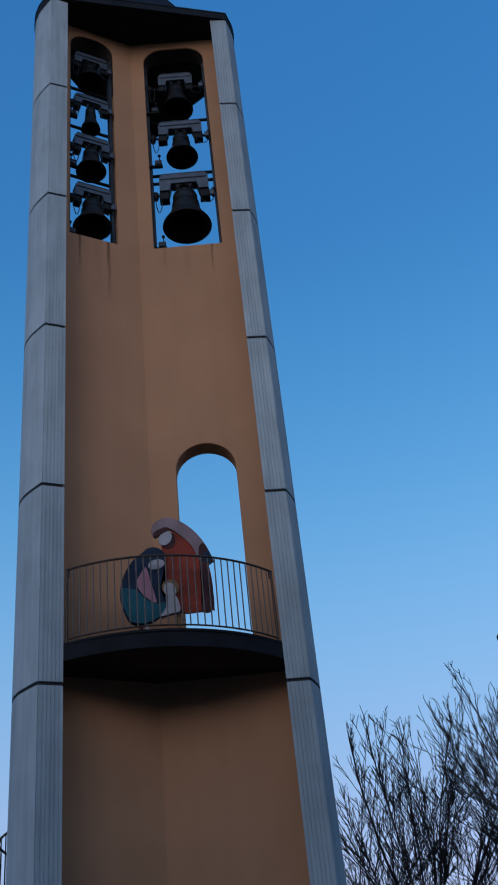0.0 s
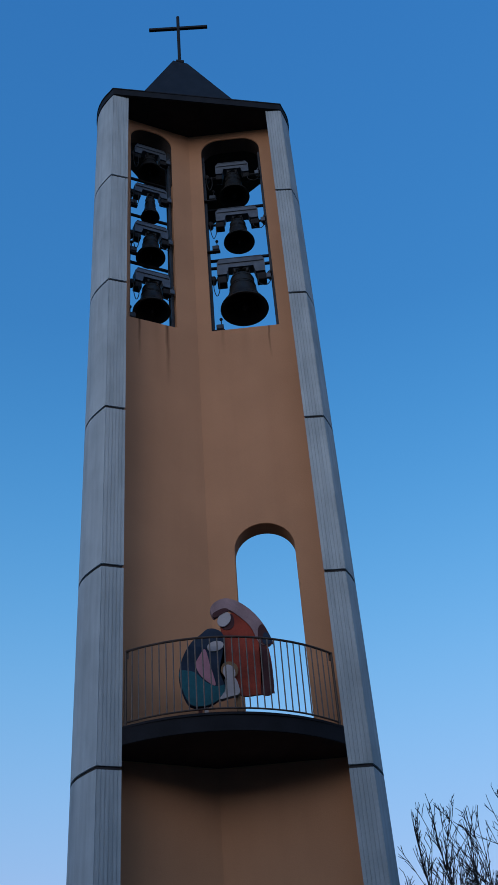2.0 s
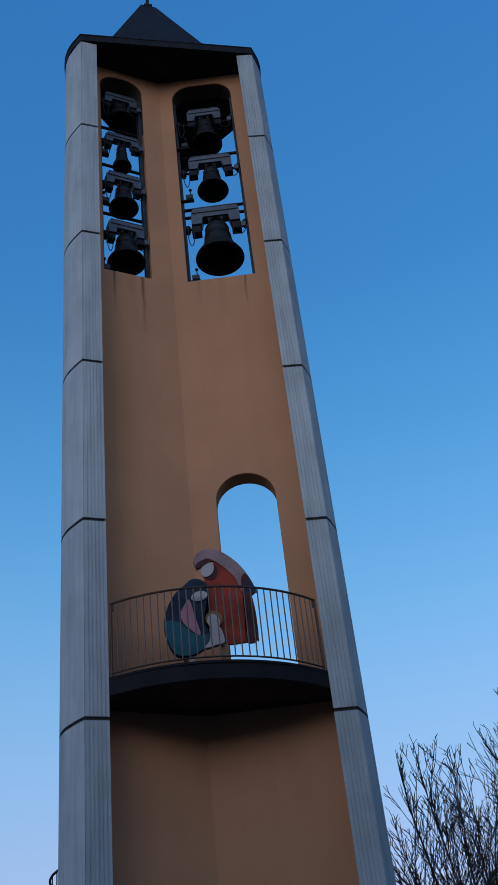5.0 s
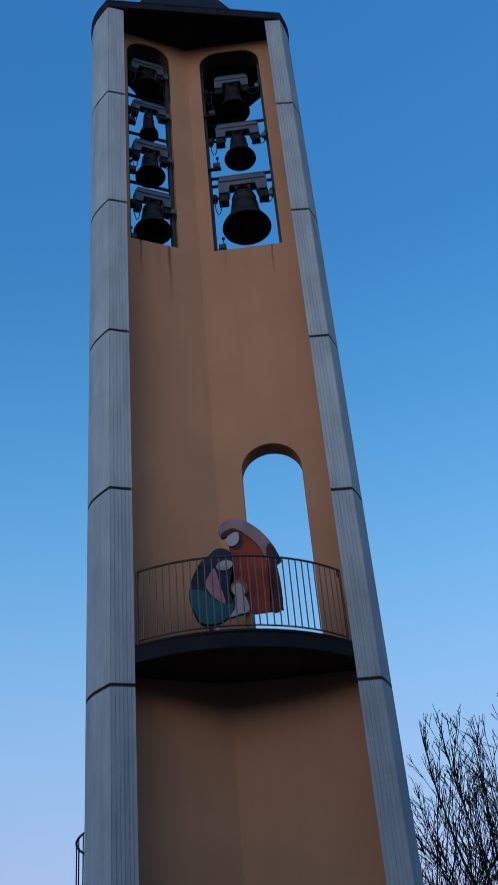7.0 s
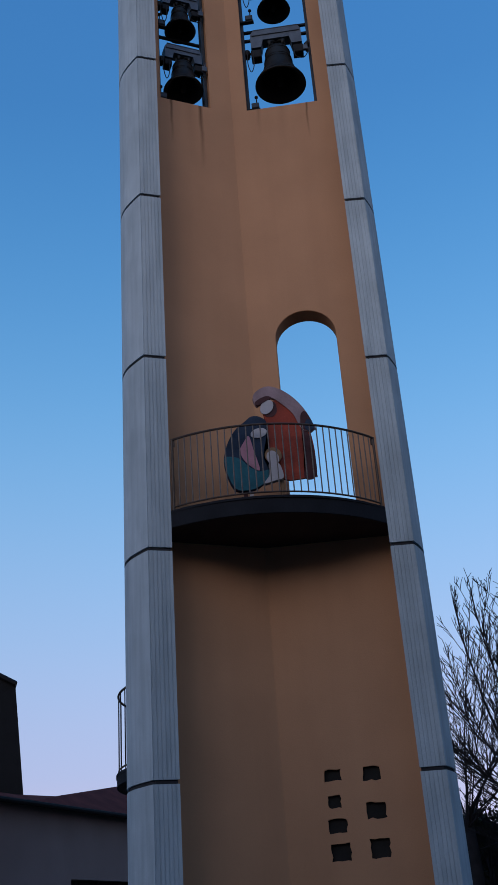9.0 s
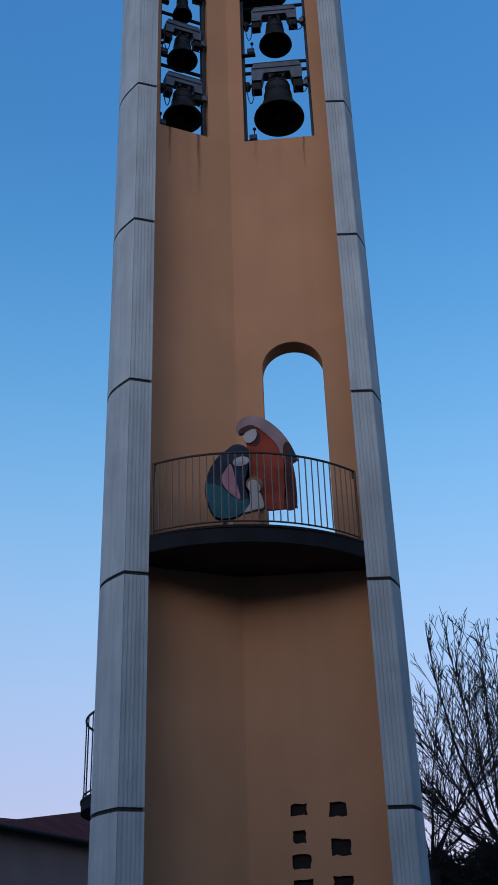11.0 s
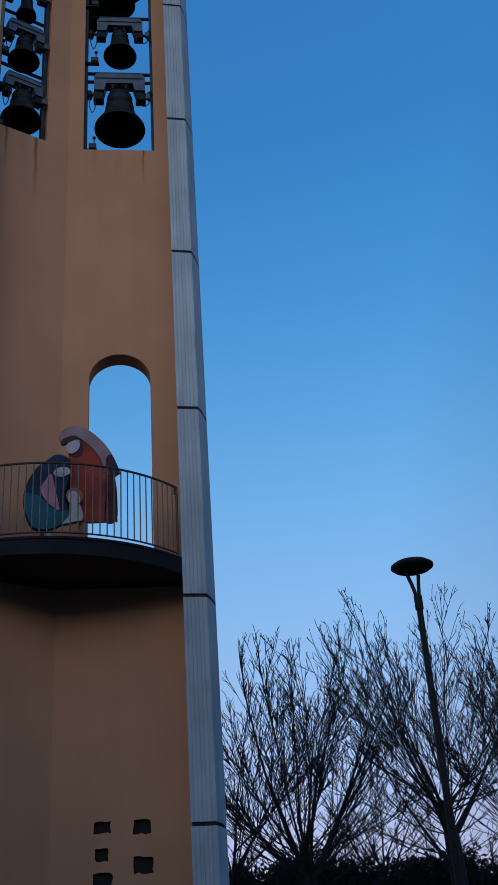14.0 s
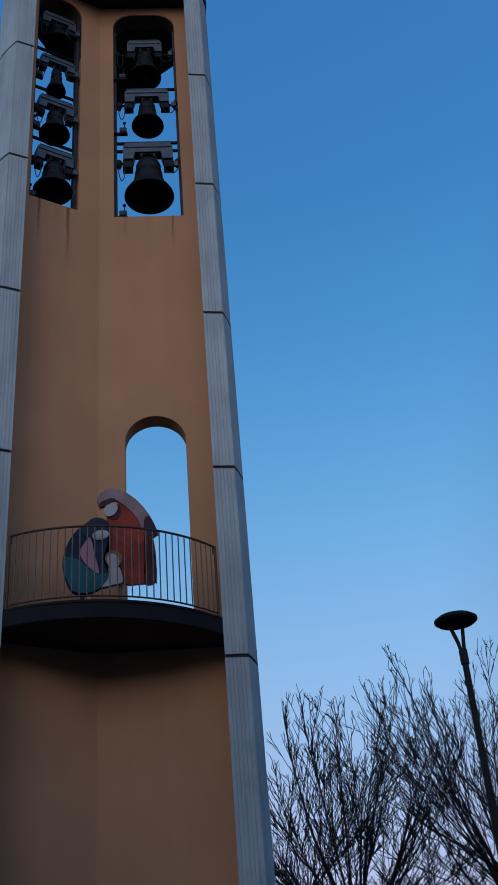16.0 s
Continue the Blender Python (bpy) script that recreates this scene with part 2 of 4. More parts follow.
def box(bm, c, s, bevel=0.0, m=None):
    """A box with softened edges, centre c and size s."""
    r = bmesh.ops.create_cube(bm, size=1.0)
    vs = r["verts"]
    bmesh.ops.scale(bm, vec=s, verts=vs)
    if bevel:
        es = list({e for v in vs for e in v.link_edges})
        vs = list({v for f in bmesh.ops.bevel(bm, geom=es, offset=bevel, segments=1, affect="EDGES", profile=0.5)["faces"] for v in f.verts} | {v for v in vs if v.is_valid})
    if m is not None:
        bmesh.ops.transform(bm, matrix=m, verts=vs)
    bmesh.ops.translate(bm, vec=c, verts=vs)


def tube(bm, pts, radii, sides=8, caps=True):
    """A round bar along points, with one radius or one for each point."""
    pts = [Vector(p) for p in pts]
    if not isinstance(radii, (list, tuple)):
        radii = [radii] * len(pts)
    rings, ref = [], None
    for i, p in enumerate(pts):
        d = (pts[min(i + 1, len(pts) - 1)] - pts[max(i - 1, 0)]).normalized()
        if ref is None:
            ref = Vector((1, 0, 0)) if abs(d.x) < 0.8 else Vector((0, 1, 0))
        u = d.cross(ref).normalized()
        v = d.cross(u).normalized()
        rings.append([bm.verts.new(p + radii[i] * (math.cos(a) * u + math.sin(a) * v)) for a in (2 * math.pi * k / sides for k in range(sides))])
    for a, b in zip(rings, rings[1:]):
        for k in range(sides):
            bm.faces.new((a[k], a[(k + 1) % sides], b[(k + 1) % sides], b[k]))
    if caps:
        bm.faces.new(rings[0]), bm.faces.new(rings[-1])


def lathe(bm, profile, steps=40, close=False):
    """Turns a profile of (radius, height) round z."""
    rings = []
    for r, z in profile:
        if r < 1e-5:
            rings.append([bm.verts.new((0, 0, z))])
        else:
            rings.append([bm.verts.new((r * math.cos(2 * math.pi * k / steps), r * math.sin(2 * math.pi * k / steps), z)) for k in range(steps)])
    for a, b in zip(rings, rings[1:]):
        for k in range(steps):
            k2 = (k + 1) % steps
            if len(a) == 1:
                bm.faces.new((a[0], b[k2], b[k]))
            elif len(b) == 1:
                bm.faces.new((a[k], a[k2], b[0]))
            else:
                bm.faces.new((a[k], a[k2], b[k2], b[k]))


def slab(bm, outer, holes, place, depth):
    """A slab with holes: outlines in (u, z), place(u, z, d) gives the point at depth d."""
    loops = [outer, *holes]
    front, edges = [], []
    for lp in loops:
        vs = [bm.verts.new(place(u, z, 0.0)) for u, z in lp]
        es = [bm.edges.new((vs[i], vs[(i + 1) % len(vs)])) for i in range(len(vs))]
        front.append(vs)
        edges += es
    faces = [g for g in bmesh.ops.triangle_fill(bm, use_beauty=True, use_dissolve=False, edges=edges)["geom"] if isinstance(g, bmesh.types.BMFace)]
    twin = {}
    for vs, lp in zip(front, loops):
        for v, (u, z) in zip(vs, lp):
            twin[v] = bm.verts.new(place(u, z, depth))
    for f in faces:
        bm.faces.new([twin[v] for v in reversed(f.verts)])
    for vs in front:
        for i in range(len(vs)):
            a, b = vs[i], vs[(i + 1) % len(vs)]
            bm.faces.new((a, b, twin[b], twin[a]))


def rounded_top(x0, x1, z0, z1, r, steps=10):
    """An opening with a flat sill and rounded upper corners (r up to half its width)."""
    pts = [(x0, z0), (x1, z0)]
    pts += [(x1 - r + r * math.cos(a), z1 - r + r * math.sin(a)) for a in (math.pi / 2 * k / steps for k in range(steps + 1))]
    pts += [(x0 + r - r * math.sin(a), z1 - r + r * math.cos(a)) for a in (math.pi / 2 * k / steps for k in range(steps + 1))]
    out = [pts[0]]
    for p in pts[1:]:
        if math.hypot(p[0] - out[-1][0], p[1] - out[-1][1]) > 1e-4:
            out.append(p)
    return out


def spline(pts, per=6, closed=True):
    """A smooth outline through a few corner points."""
    k, out = len(pts), []
    for i in range(k if closed else k - 1):
        p0, p1, p2, p3 = [Vector(pts[j % k] if closed else pts[min(max(j, 0), k - 1)]) for j in (i - 1, i, i + 1, i + 2)]
        for s in range(per):
            t = s / per
            out.append(tuple(0.5 * (2 * p1 + (p2 - p0) * t + (2 * p0 - 5 * p1 + 4 * p2 - p3) * t * t + (3 * p1 - p0 - 3 * p2 + p3) * t ** 3)))
    if not closed:
        out.append(tuple(pts[-1]))
    return out


# ---------------------------------------------------------------- ground
bm = bmesh.new()
bmesh.ops.create_grid(bm, x_segments=40, y_segments=40, size=1500)
part_ground = part("ground", bm, GRASS)
tagged(part_ground, "dark winter lawn reaching to the horizon", "ground", kind="structure")
bm = bmesh.new()
prism(bm, [(-14, -30), (14, -30), (14, 9), (-14, 9)], -0.10, 0.02)
tagged(part("pavement", bm, PAVING), "dark asphalt forecourt round the bell tower", "pavement", kind="structure")

# ---------------------------------------------------------------- bell tower
CREASE = Vector((-0.12, 0.87))
R_END, L_END = Vector((1.64, 0.455)), Vector((-1.62, 0.495))
PANEL, FIRST, TOP = 3.0, 0.456, 21.2
WALL = 0.34
tower = thing("bell_tower", "tall ochre stucco bell tower with grey concrete corner piers", "bell tower")


def wing(name, end, x_holes):
    """One wing of the tower: a thick stuccoed wall with its openings, given by their x in plan."""
    d = (end - CREASE).normalized()
    nrm = Vector((-d.y, d.x)) if d.x > 0 else Vector((d.y, -d.x))
    length = (end - CREASE).length + 0.08

    def place(u, z, t):
        p = CREASE + d * u + nrm * t
        return (p.x, p.y, z)
    holes = [[((x - CREASE.x) / d.x, z) for x, z in h] for h in x_holes]
    b = bmesh.new()
    slab(b, [(0, 0), (length, 0), (length, TOP), (0, TOP)], holes, place, WALL)
    return part(name, b, STUCCO, tower), place, d, nrm


def rough_square(x0, x1, z0, z1, rnd):
    """A broken, uneven square opening."""
    pts = []
    cs = [(x0, z0), (x1, z0), (x1, z1), (x0, z1)]
    for i in range(4):
        a, b = cs[i], cs[(i + 1) % 4]
        for k in range(4):
            t = k / 4
            pts.append((a[0] + (b[0] - a[0]) * t + rnd.uniform(-0.011, 0.011), a[1] + (b[1] - a[1]) * t + rnd.uniform(-0.011, 0.011)))
    return pts


rnd = random.Random(4)
VENTS = [(0.42, 0.63, 3.61, 3.47), (0.44, 0.60, 3.29, 3.13), (0.42, 0.65, 2.995, 2.83), (0.43, 0.67, 2.70, 2.50),
         (0.91, 1.12, 3.61, 3.44), (0.90, 1.15, 3.17, 2.97), (0.91, 1.15, 2.73, 2.50)]
R_WIN = rounded_top(0.135, 1.40, 15.13, 20.99, 0.42)
L_WIN = rounded_top(-1.425, -0.505, 15.13, 21.0, 0.38)
ARCH = rounded_top(0.285, 1.245, 6.98, 10.74, 0.4799, 16)
wall_r, place_r, dir_r, n_r = wing("wall", R_END, [R_WIN, ARCH] + [rough_square(a, b, d_, c, rnd) for a, b, c, d_ in VENTS])
wall_l, place_l, dir_l, n_l = wing("wall", L_END, [L_WIN])
bm = bmesh.new()
prism(bm, [(-0.30, 1.10), (0.10, 1.10), (0.44, 3.30), (0.16, 3.30)], 0, TOP)
part("wall", bm, STUCCO, tower)
# rounded stucco arrises round the openings
for outline_, place_, dir_, wall_ in ((R_WIN, place_r, dir_r, wall_r), (ARCH, place_r, dir_r, wall_r), (L_WIN, place_l, dir_l, wall_l)):
    bm = bmesh.new()
    tube(bm, [place_((x - CREASE.x) / dir_.x, z, 0.010) for x, z in outline_[1:] + outline_[:1]], 0.0135, 8)
    part("opening_edge", bm, STUCCO, wall_)
# dark brown strips in the rounded heads of the bell openings, shade put in as colour
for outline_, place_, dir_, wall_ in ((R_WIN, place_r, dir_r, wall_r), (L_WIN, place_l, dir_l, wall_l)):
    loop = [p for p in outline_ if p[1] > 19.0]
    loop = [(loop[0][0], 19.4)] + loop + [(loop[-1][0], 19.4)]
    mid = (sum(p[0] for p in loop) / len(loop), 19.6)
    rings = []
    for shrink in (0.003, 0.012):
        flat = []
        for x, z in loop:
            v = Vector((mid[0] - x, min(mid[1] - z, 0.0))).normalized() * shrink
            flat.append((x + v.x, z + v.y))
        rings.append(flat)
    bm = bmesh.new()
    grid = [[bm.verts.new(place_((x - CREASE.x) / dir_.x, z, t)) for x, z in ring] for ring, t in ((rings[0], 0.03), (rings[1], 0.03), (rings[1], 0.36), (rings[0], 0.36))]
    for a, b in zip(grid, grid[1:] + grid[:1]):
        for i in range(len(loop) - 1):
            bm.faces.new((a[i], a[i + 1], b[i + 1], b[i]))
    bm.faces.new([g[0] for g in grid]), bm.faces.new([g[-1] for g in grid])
    part("head_shade_strip", bm, HEADSHADE, wall_, "dark strip standing in for shade in a bell opening's head")
# dark blocks deep inside the broken vents
for a, b, c, d_ in VENTS:
    bm = bmesh.new()
    u0, u1 = [(x - CREASE.x) / dir_r.x for x in (a - 0.02, b + 0.02)]
    q = [place_r(u, z, t) for t in (0.045, 0.10) for u, z in ((u0, d_ - 0.02), (u1, d_ - 0.02), (u1, c + 0.02), (u0, c + 0.02))]
    vs = [bm.verts.new(p) for p in q]
    for f in ((0, 1, 2, 3), (4, 5, 6, 7), (0, 1, 5, 4), (1, 2, 6, 5), (2, 3, 7, 6), (3, 0, 4, 7)):
        bm.faces.new([vs[i] for i in f])
    part("vent_block", bm, SOFFIT, wall_r, "dark block inside a broken vent opening")


def pier_plan(inset=0.0, ribs=True):
    """Plan of the right-hand pier: ribbed front face, round outer face, plain back."""
    pts = []
    if ribs:
        x = 1.5 + inset
        while x < 1.815:
            pts += [(q, dy - 0.16 * (q - 1.5)) for q, dy in ((x, 0.0), (x + 0.040, 0.0), (x + 0.042, 0.008), (x + 0.051, 0.008))]
            x += 0.053
        pts.append((1.825 - inset, -0.052))
    else:
        pts += [(1.5 + inset, inset), (1.82 - inset, inset - 0.052)]
    outer = spline([(1.825, -0.052), (1.905, 0.060), (1.99, 0.195), (2.065, 0.335), (2.12, 0.51), (2.14, 0.70), (2.135, 0.90)], 4, False)
    pts += [(x - inset, y + inset * 0.5) for x, y in outer[1:]]
    pts += [(2.08 - inset, 1.02), (1.92, 1.30), (1.66, 1.12 - inset), (1.68 + inset, 0.46)]
    return pts


def turned(pts, how):
    if how == "right":
        return pts
    if how == "left":
        return [(-x, y) for x, y in reversed(pts)]
    # the rear pier is narrower and closes the third corner
    return [(0.31 + (x - 1.82) * 0.72, 3.40 - (y - 0.5) * 0.40) for x, y in pts]


def pier(how):
    b = bmesh.new()
    prism(b, turned(pier_plan(0.022, False), how), 0.0, TOP)
    col = part("pier", b, JOINT, tower, "grey ribbed concrete corner pier")
    cuts = [0.0] + [FIRST + PANEL * k for k in range(7)] + [TOP]
    shared = {}
    for z0, z1 in zip(cuts, cuts[1:]):
        h = round(z1 - z0, 3)
        if h not in shared:
            b = bmesh.new()
            prism(b, turned(pier_plan(), how), 0.026, h - 0.026)
            o = part("panel", b, CONCRETE, col)
            shared[h] = o.data
        else:
            o = new("panel", shared[h])
            o.parent = col
        o.location.z = z0
    return col


for how in ("left", "right", "rear"):
    pier(how)
# roof: slab with a rounded outline, deep fascia, soffit, steep capped pyramid and cross
side = spline([(1.835, -0.056), (1.918, 0.065), (2.003, 0.185), (2.077, 0.33), (2.131, 0.51), (2.15, 0.70), (2.145, 0.90)], 4, False)
outline = side + [(2.13, 1.08), (1.86, 1.80), (1.15, 2.68), (0.72, 3.38), (0.58, 3.66), (0.30, 3.72), (0.06, 3.46), (-2.10, 1.02)] + [(-x, y) for x, y in reversed(side)]
bm = bmesh.new()
prism(bm, outline, 21.206, 21.40)
roof = part("roof", bm, ROOFING, tower, "dark sheet-metal roof with a deep fascia")
bm = bmesh.new()
prism(bm, [(x * 1.006, (y - 1.5) * 1.006 + 1.5) for x, y in outline], 21.395, 21.425)
part("roof_flashing", bm, ROOFING, roof)
bm = bmesh.new()
prism(bm, [(x * 0.985, (y - 1.5) * 0.985 + 1.5) for x, y in outline], 21.196, 21.206)
part("soffit", bm, SOFFIT, roof, "dark painted soffit")
bm = bmesh.new()
base = [bm.verts.new(p) for p in ((-1.33, 0.16, 21.40), (1.10, 0.16, 21.40), (0.10, 3.2, 21.40))]
tip = [bm.verts.new(p) for p in ((-0.32, 1.42, 25.13), (0.03, 1.42, 25.06), (-0.14, 1.75, 25.1))]
bm.faces.new(base), bm.faces.new(tip)
for i in range(3):
    bm.faces.new((base[i], base[(i + 1) % 3], tip[(i + 1) % 3], tip[i]))
part("spire", bm, ROOFING, roof, "steep dark metal pyramid")
bm = bmesh.new()
tube(bm, [(-0.15, 1.5, 25.0), (-0.15, 1.5, 27.33)], 0.042, 10)
cross = part("cross", bm, IRON, tower, "plain dark steel roof cross")
bm = bmesh.new()
box(bm, (-0.15, 1.5, 26.78), (1.53, 0.075, 0.085), 0.008, Matrix.Rotation(-0.18, 4, "Z"))
part("cross_arm", bm, IRON, cross)
bm = bmesh.new()
box(bm, (-0.15, 1.5, 25.12), (0.2, 0.2, 0.10), 0.01)
part("cross_foot", bm, IRON, cross)


# ---------------------------------------------------------------- balconies
def arc(half, bulge, y0, count):
    """Points of a shallow arc from -half to half that bulges towards -y."""
    r = (half ** 2 + bulge ** 2) / (2 * bulge)
    a0 = math.asin(half / r)
    return [(r * math.sin(a), y0 + (r - bulge) - r * math.cos(a)) for a in (-a0 + 2 * a0 * k / count for k in range(count + 1))]


def balcony(half, bulge, floor, back, name, turn=None, count=31, bars=BARPAINT, thick=0.225):
    holder = new(name)
    holder.parent = tower
    if turn is not None:
        holder.matrix_basis = turn
    b = bmesh.new()
    prism(b, arc(half, bulge, 0.0, 32) + back, floor - thick, floor)
    deck = part("balcony_slab", b, SLABPAINT, holder, "dark slate-grey curved balcony slab")
    # thin sheet lighter than the slab: light bounced off the ground, put in as colour
    b = bmesh.new()
    prism(b, arc(half - 0.02, bulge - 0.02, 0.0, 32) + [(x * 0.985, y) for x, y in back], floor - thick - 0.005, floor - thick + 0.001)
    part("slab_underside", b, UNDERSIDE, deck, "slab underside, brown tone standing in for ground bounce")
    b = bmesh.new()
    prism(b, arc(half, bulge + 0.012, -0.004, 32) + [(half, 0.06), (-half, 0.06)], floor - 0.012, floor + 0.022)
    part("slab_edging", b, SLABPAINT, holder)
    line = arc(half - 0.045, bulge, 0.02, 48)
    for name_, z, r in (("handrail", floor + 1.115, 0.017), ("bottom_rail", floor + 0.085, 0.013)):
        b = bmesh.new()
        tube(b, [(x, y, z) for x, y in line], r, 8)
        part(name_, b, RAILPAINT, holder)
    fine = arc(half - 0.045, bulge, 0.02, count)
    mesh = None
    for x, y in fine[1:-1]:
        if mesh is None:
            b = bmesh.new()
            tube(b, [(0, 0, 0.085), (0, 0, 1.11)], 0.0095, 6)
            o = part("baluster", b, bars, holder)
            mesh = o.data
        else:
            o = new("baluster", mesh)
            o.parent = holder
        o.location = (x, y, floor)
    for k in (0, 1):
        x, y = fine[-k]
        b = bmesh.new()
        tube(b, [(0, 0, 0.02), (0, 0, 1.125)], 0.019, 8)
        box(b, (0, 0, 0.03), (0.07, 0.07, 0.012), 0.002)
        o = part("rail_post", b, RAILPAINT, holder)
        o.location = (x, y, floor)
        b = bmesh.new()
        box(b, (x + (0.02 if k else -0.02) * -1, y + 0.01, floor + 1.06), (0.035, 0.03, 0.10), 0.004)
        part("rail_bracket", b, RAILPAINT, holder)
    return deck


balcony(1.5, 0.48, 6.99, [(1.65, 0.47), (-0.12, 0.90), (-1.65, 0.50)], "balcony")
rear = Matrix.Translation((0, 1.567, 0)) @ Matrix.Rotation(radians(-120), 4, "Z") @ Matrix.Translation((0, -1.567, 0))
balcony(1.5, 0.775, 3.80, [(1.5, 0.55), (-1.5, 0.55)], "balcony", rear, 15, IRON, 0.14)


# ---------------------------------------------------------------- bells in their openings
def wall_point(place, d, x, t=0.17):
    return Vector(place((x - CREASE.x) / d.x, 0.0, t)).to_2d()


def bell(x, z, dia, yoke0, yoke1, span, right, wide=0.80):
    """A hung bell with yoke, counterweights, shaft, bearings and clapper; z is the height of its mouth."""
    place, d = (place_r, dir_r) if right else (place_l, dir_l)
    c = wall_point(place, d, x)
    yaw = math.degrees(math.atan2(d.y, d.x)) if d.x > 0 else math.degrees(math.atan2(-d.y, -d.x))
    t = thing("church_bell", "dark aged bronze bell hung from a grey steel yoke", "bell", (c.x, c.y, z), yaw, "bells of the tower")
    z -= 0.05
    low = 0.06 if right else 0.17
    yoke0, yoke1 = yoke0 - low, yoke1 - low
    t.location.z = z
    r = dia / 2
    h = (yoke0 - z + 0.45 * (yoke1 - yoke0)) * 0.84
    b = bmesh.new()
    out = [(1.0, 0.0), (0.985, 0.035), (0.90, 0.10), (0.80, 0.20), (0.68, 0.32), (0.585, 0.50), (0.525, 0.70), (0.495, 0.86), (0.47, 0.93), (0.36, 0.985), (0.15, 1.0), (0.0, 1.0)]
    inn = [(0.0, 0.92), (0.30, 0.90), (0.42, 0.84), (0.48, 0.55), (0.60, 0.30), (0.76, 0.12), (0.90, 0.02), (1.0, 0.0)]
    lathe(b, [(r * a, h * v) for a, v in inn[:-1]] + [(r * a, h * v) for a, v in out], 44)
    bmesh.ops.remove_doubles(b, verts=b.verts, dist=1e-5)
    body = part("bell_body", b, BRONZE, t, "", True)
    for zz, rr in ((0.60, 0.558), (0.66, 0.540), (0.115, 0.885), (0.86, 0.498)):
        b = bmesh.new()
        tube(b, [(r * rr * math.cos(a), r * rr * math.sin(a), h * zz) for a in (2 * math.pi * k / 36 for k in range(37))], 0.008, 6)
        part("bell_band", b, BRONZE, body)
    top = h
    b = bmesh.new()
    for k in range(4):
        a = math.pi / 4 + k * math.pi / 2
        ca, sa = math.cos(a), math.sin(a)
        tube(b, [(0.34 * r * ca, 0.34 * r * sa, top - 0.01), (0.40 * r * ca, 0.40 * r * sa, top + 0.10 * h), (0.2 * r * ca, 0.2 * r * sa, top + 0.17 * h), (0, 0, top + 0.19 * h)], 0.04 * dia, 7)
    part("bell_crown", b, BRONZE, t, "", True)
    b = bmesh.new()
    tube(b, [(0, 0, h * 0.9), (0, 0, h * 0.12)], 0.018 * dia + 0.006, 8)
    tube(b, [(0, 0, h * 0.20), (0, 0, h * 0.10), (0, 0, h * 0.02), (0, 0, -0.03)], [0.03 * dia, 0.065 * dia, 0.06 * dia, 0.02 * dia], 10)
    part("clapper", b, IRON, t)
    # yoke: a bent steel headstock with two legs
    y0, y1 = yoke0 - z, yoke1 - z
    hh = (y1 - y0) * 0.82
    y1 = y0 + hh
    w = span * wide
    leg = w * 0.2
    b = bmesh.new()
    pts = [(-w / 2, y0 + 0.32 * hh), (-w / 2 + leg, y0 + 0.32 * hh), (-w / 2 + leg * 1.2, y0 + 0.60 * hh), (w / 2 - leg * 1.2, y0 + 0.60 * hh), (w / 2 - leg, y0 + 0.32 * hh),
           (w / 2, y0 + 0.32 * hh), (w / 2, y0 + 0.86 * hh), (w / 2 - leg * 0.3, y1), (-w / 2 + leg * 0.3, y1), (-w / 2, y0 + 0.86 * hh)]
    dep = 0.06 + 0.05 * dia
    fv = [b.verts.new((x_, -dep, z_)) for x_, z_ in pts]
    bv = [b.verts.new((x_, dep, z_)) for x_, z_ in pts]
    b.faces.new(fv), b.faces.new(bv)
    for i in range(len(pts)):
        j = (i + 1) % len(pts)
        b.faces.new((fv[i], fv[j], bv[j], bv[i]))
    yoke = part("yoke", b, STEEL, t, "grey steel yoke")
    b = bmesh.new()
    box(b, (0, -dep - 0.008, y0 + 0.80 * hh), (w * 0.94, 0.02, 0.03), 0.004)
    part("yoke_rib", b, STEEL, yoke)
    for s in (-1, 1):
        b = bmesh.new()
        box(b, (s * (w / 2 - leg * 0.45), 0, y0 + 0.12 * hh), (leg * 1.0, dep * 1.7, hh * 0.30), 0.012)
        part("counterweight", b, IRON, t, "black iron counterweight")
        b = bmesh.new()
        tube(b, [(s * (w / 2 - leg * 0.2), 0, y0 + 0.26 * hh), (s * (span / 2 + 0.02), 0, y0 + 0.26 * hh)], 0.026, 10)
        part("shaft", b, IRON, t)
        b = bmesh.new()
        box(b, (s * (span / 2 - 0.035), 0, y0 + 0.24 * hh), (0.075, 0.15, 0.14), 0.015)
        tube(b, [(s * (span / 2 - 0.09), 0, y0 + 0.26 * hh), (s * (span / 2 + 0.0), 0, y0 + 0.26 * hh)], 0.065, 12)
        part("bearing", b, IRON, t)
    for s in (-0.16, 0.16):
        b = bmesh.new()
        tube(b, [(s * dia, 0, top + 0.05 * dia), (s * dia, 0, y0 + 0.6 * hh)], 0.014, 6)
        part("hanger_bolt", b, STEEL, t)
    # cap plate along the top of the yoke
    b = bmesh.new()
    box(b, (0, 0, y1 + 0.008), (w * 0.88, dep * 2.15, 0.024), 0.006)
    part("yoke_cap", b, STEEL, yoke)
    # drooping feed cables and a junction box beside the bearings
    x0 = span / 2 - 0.05
    for s, drop, wide in ((1, 0.24, 0.22), (-1, 0.42, 0.10)):
        b = bmesh.new()
        tube(b, spline([(s * x0, -0.10, y0 + 0.2 * hh), (s * (x0 + 0.01), -0.13, y0 - drop * 0.5), (s * (x0 - wide * 0.4), -0.13, y0 - drop), (s * (x0 - wide), -0.12, y0 - drop * 0.6), (s * (x0 - wide), -0.10, y0 + 0.1 * hh)], 5, False), 0.009, 5)
        part("feed_cable", b, CABLE, t)
    b = bmesh.new()
    box(b, (x0 - 0.02, -0.15, y0 - 0.02), (0.09, 0.06, 0.12), 0.008)
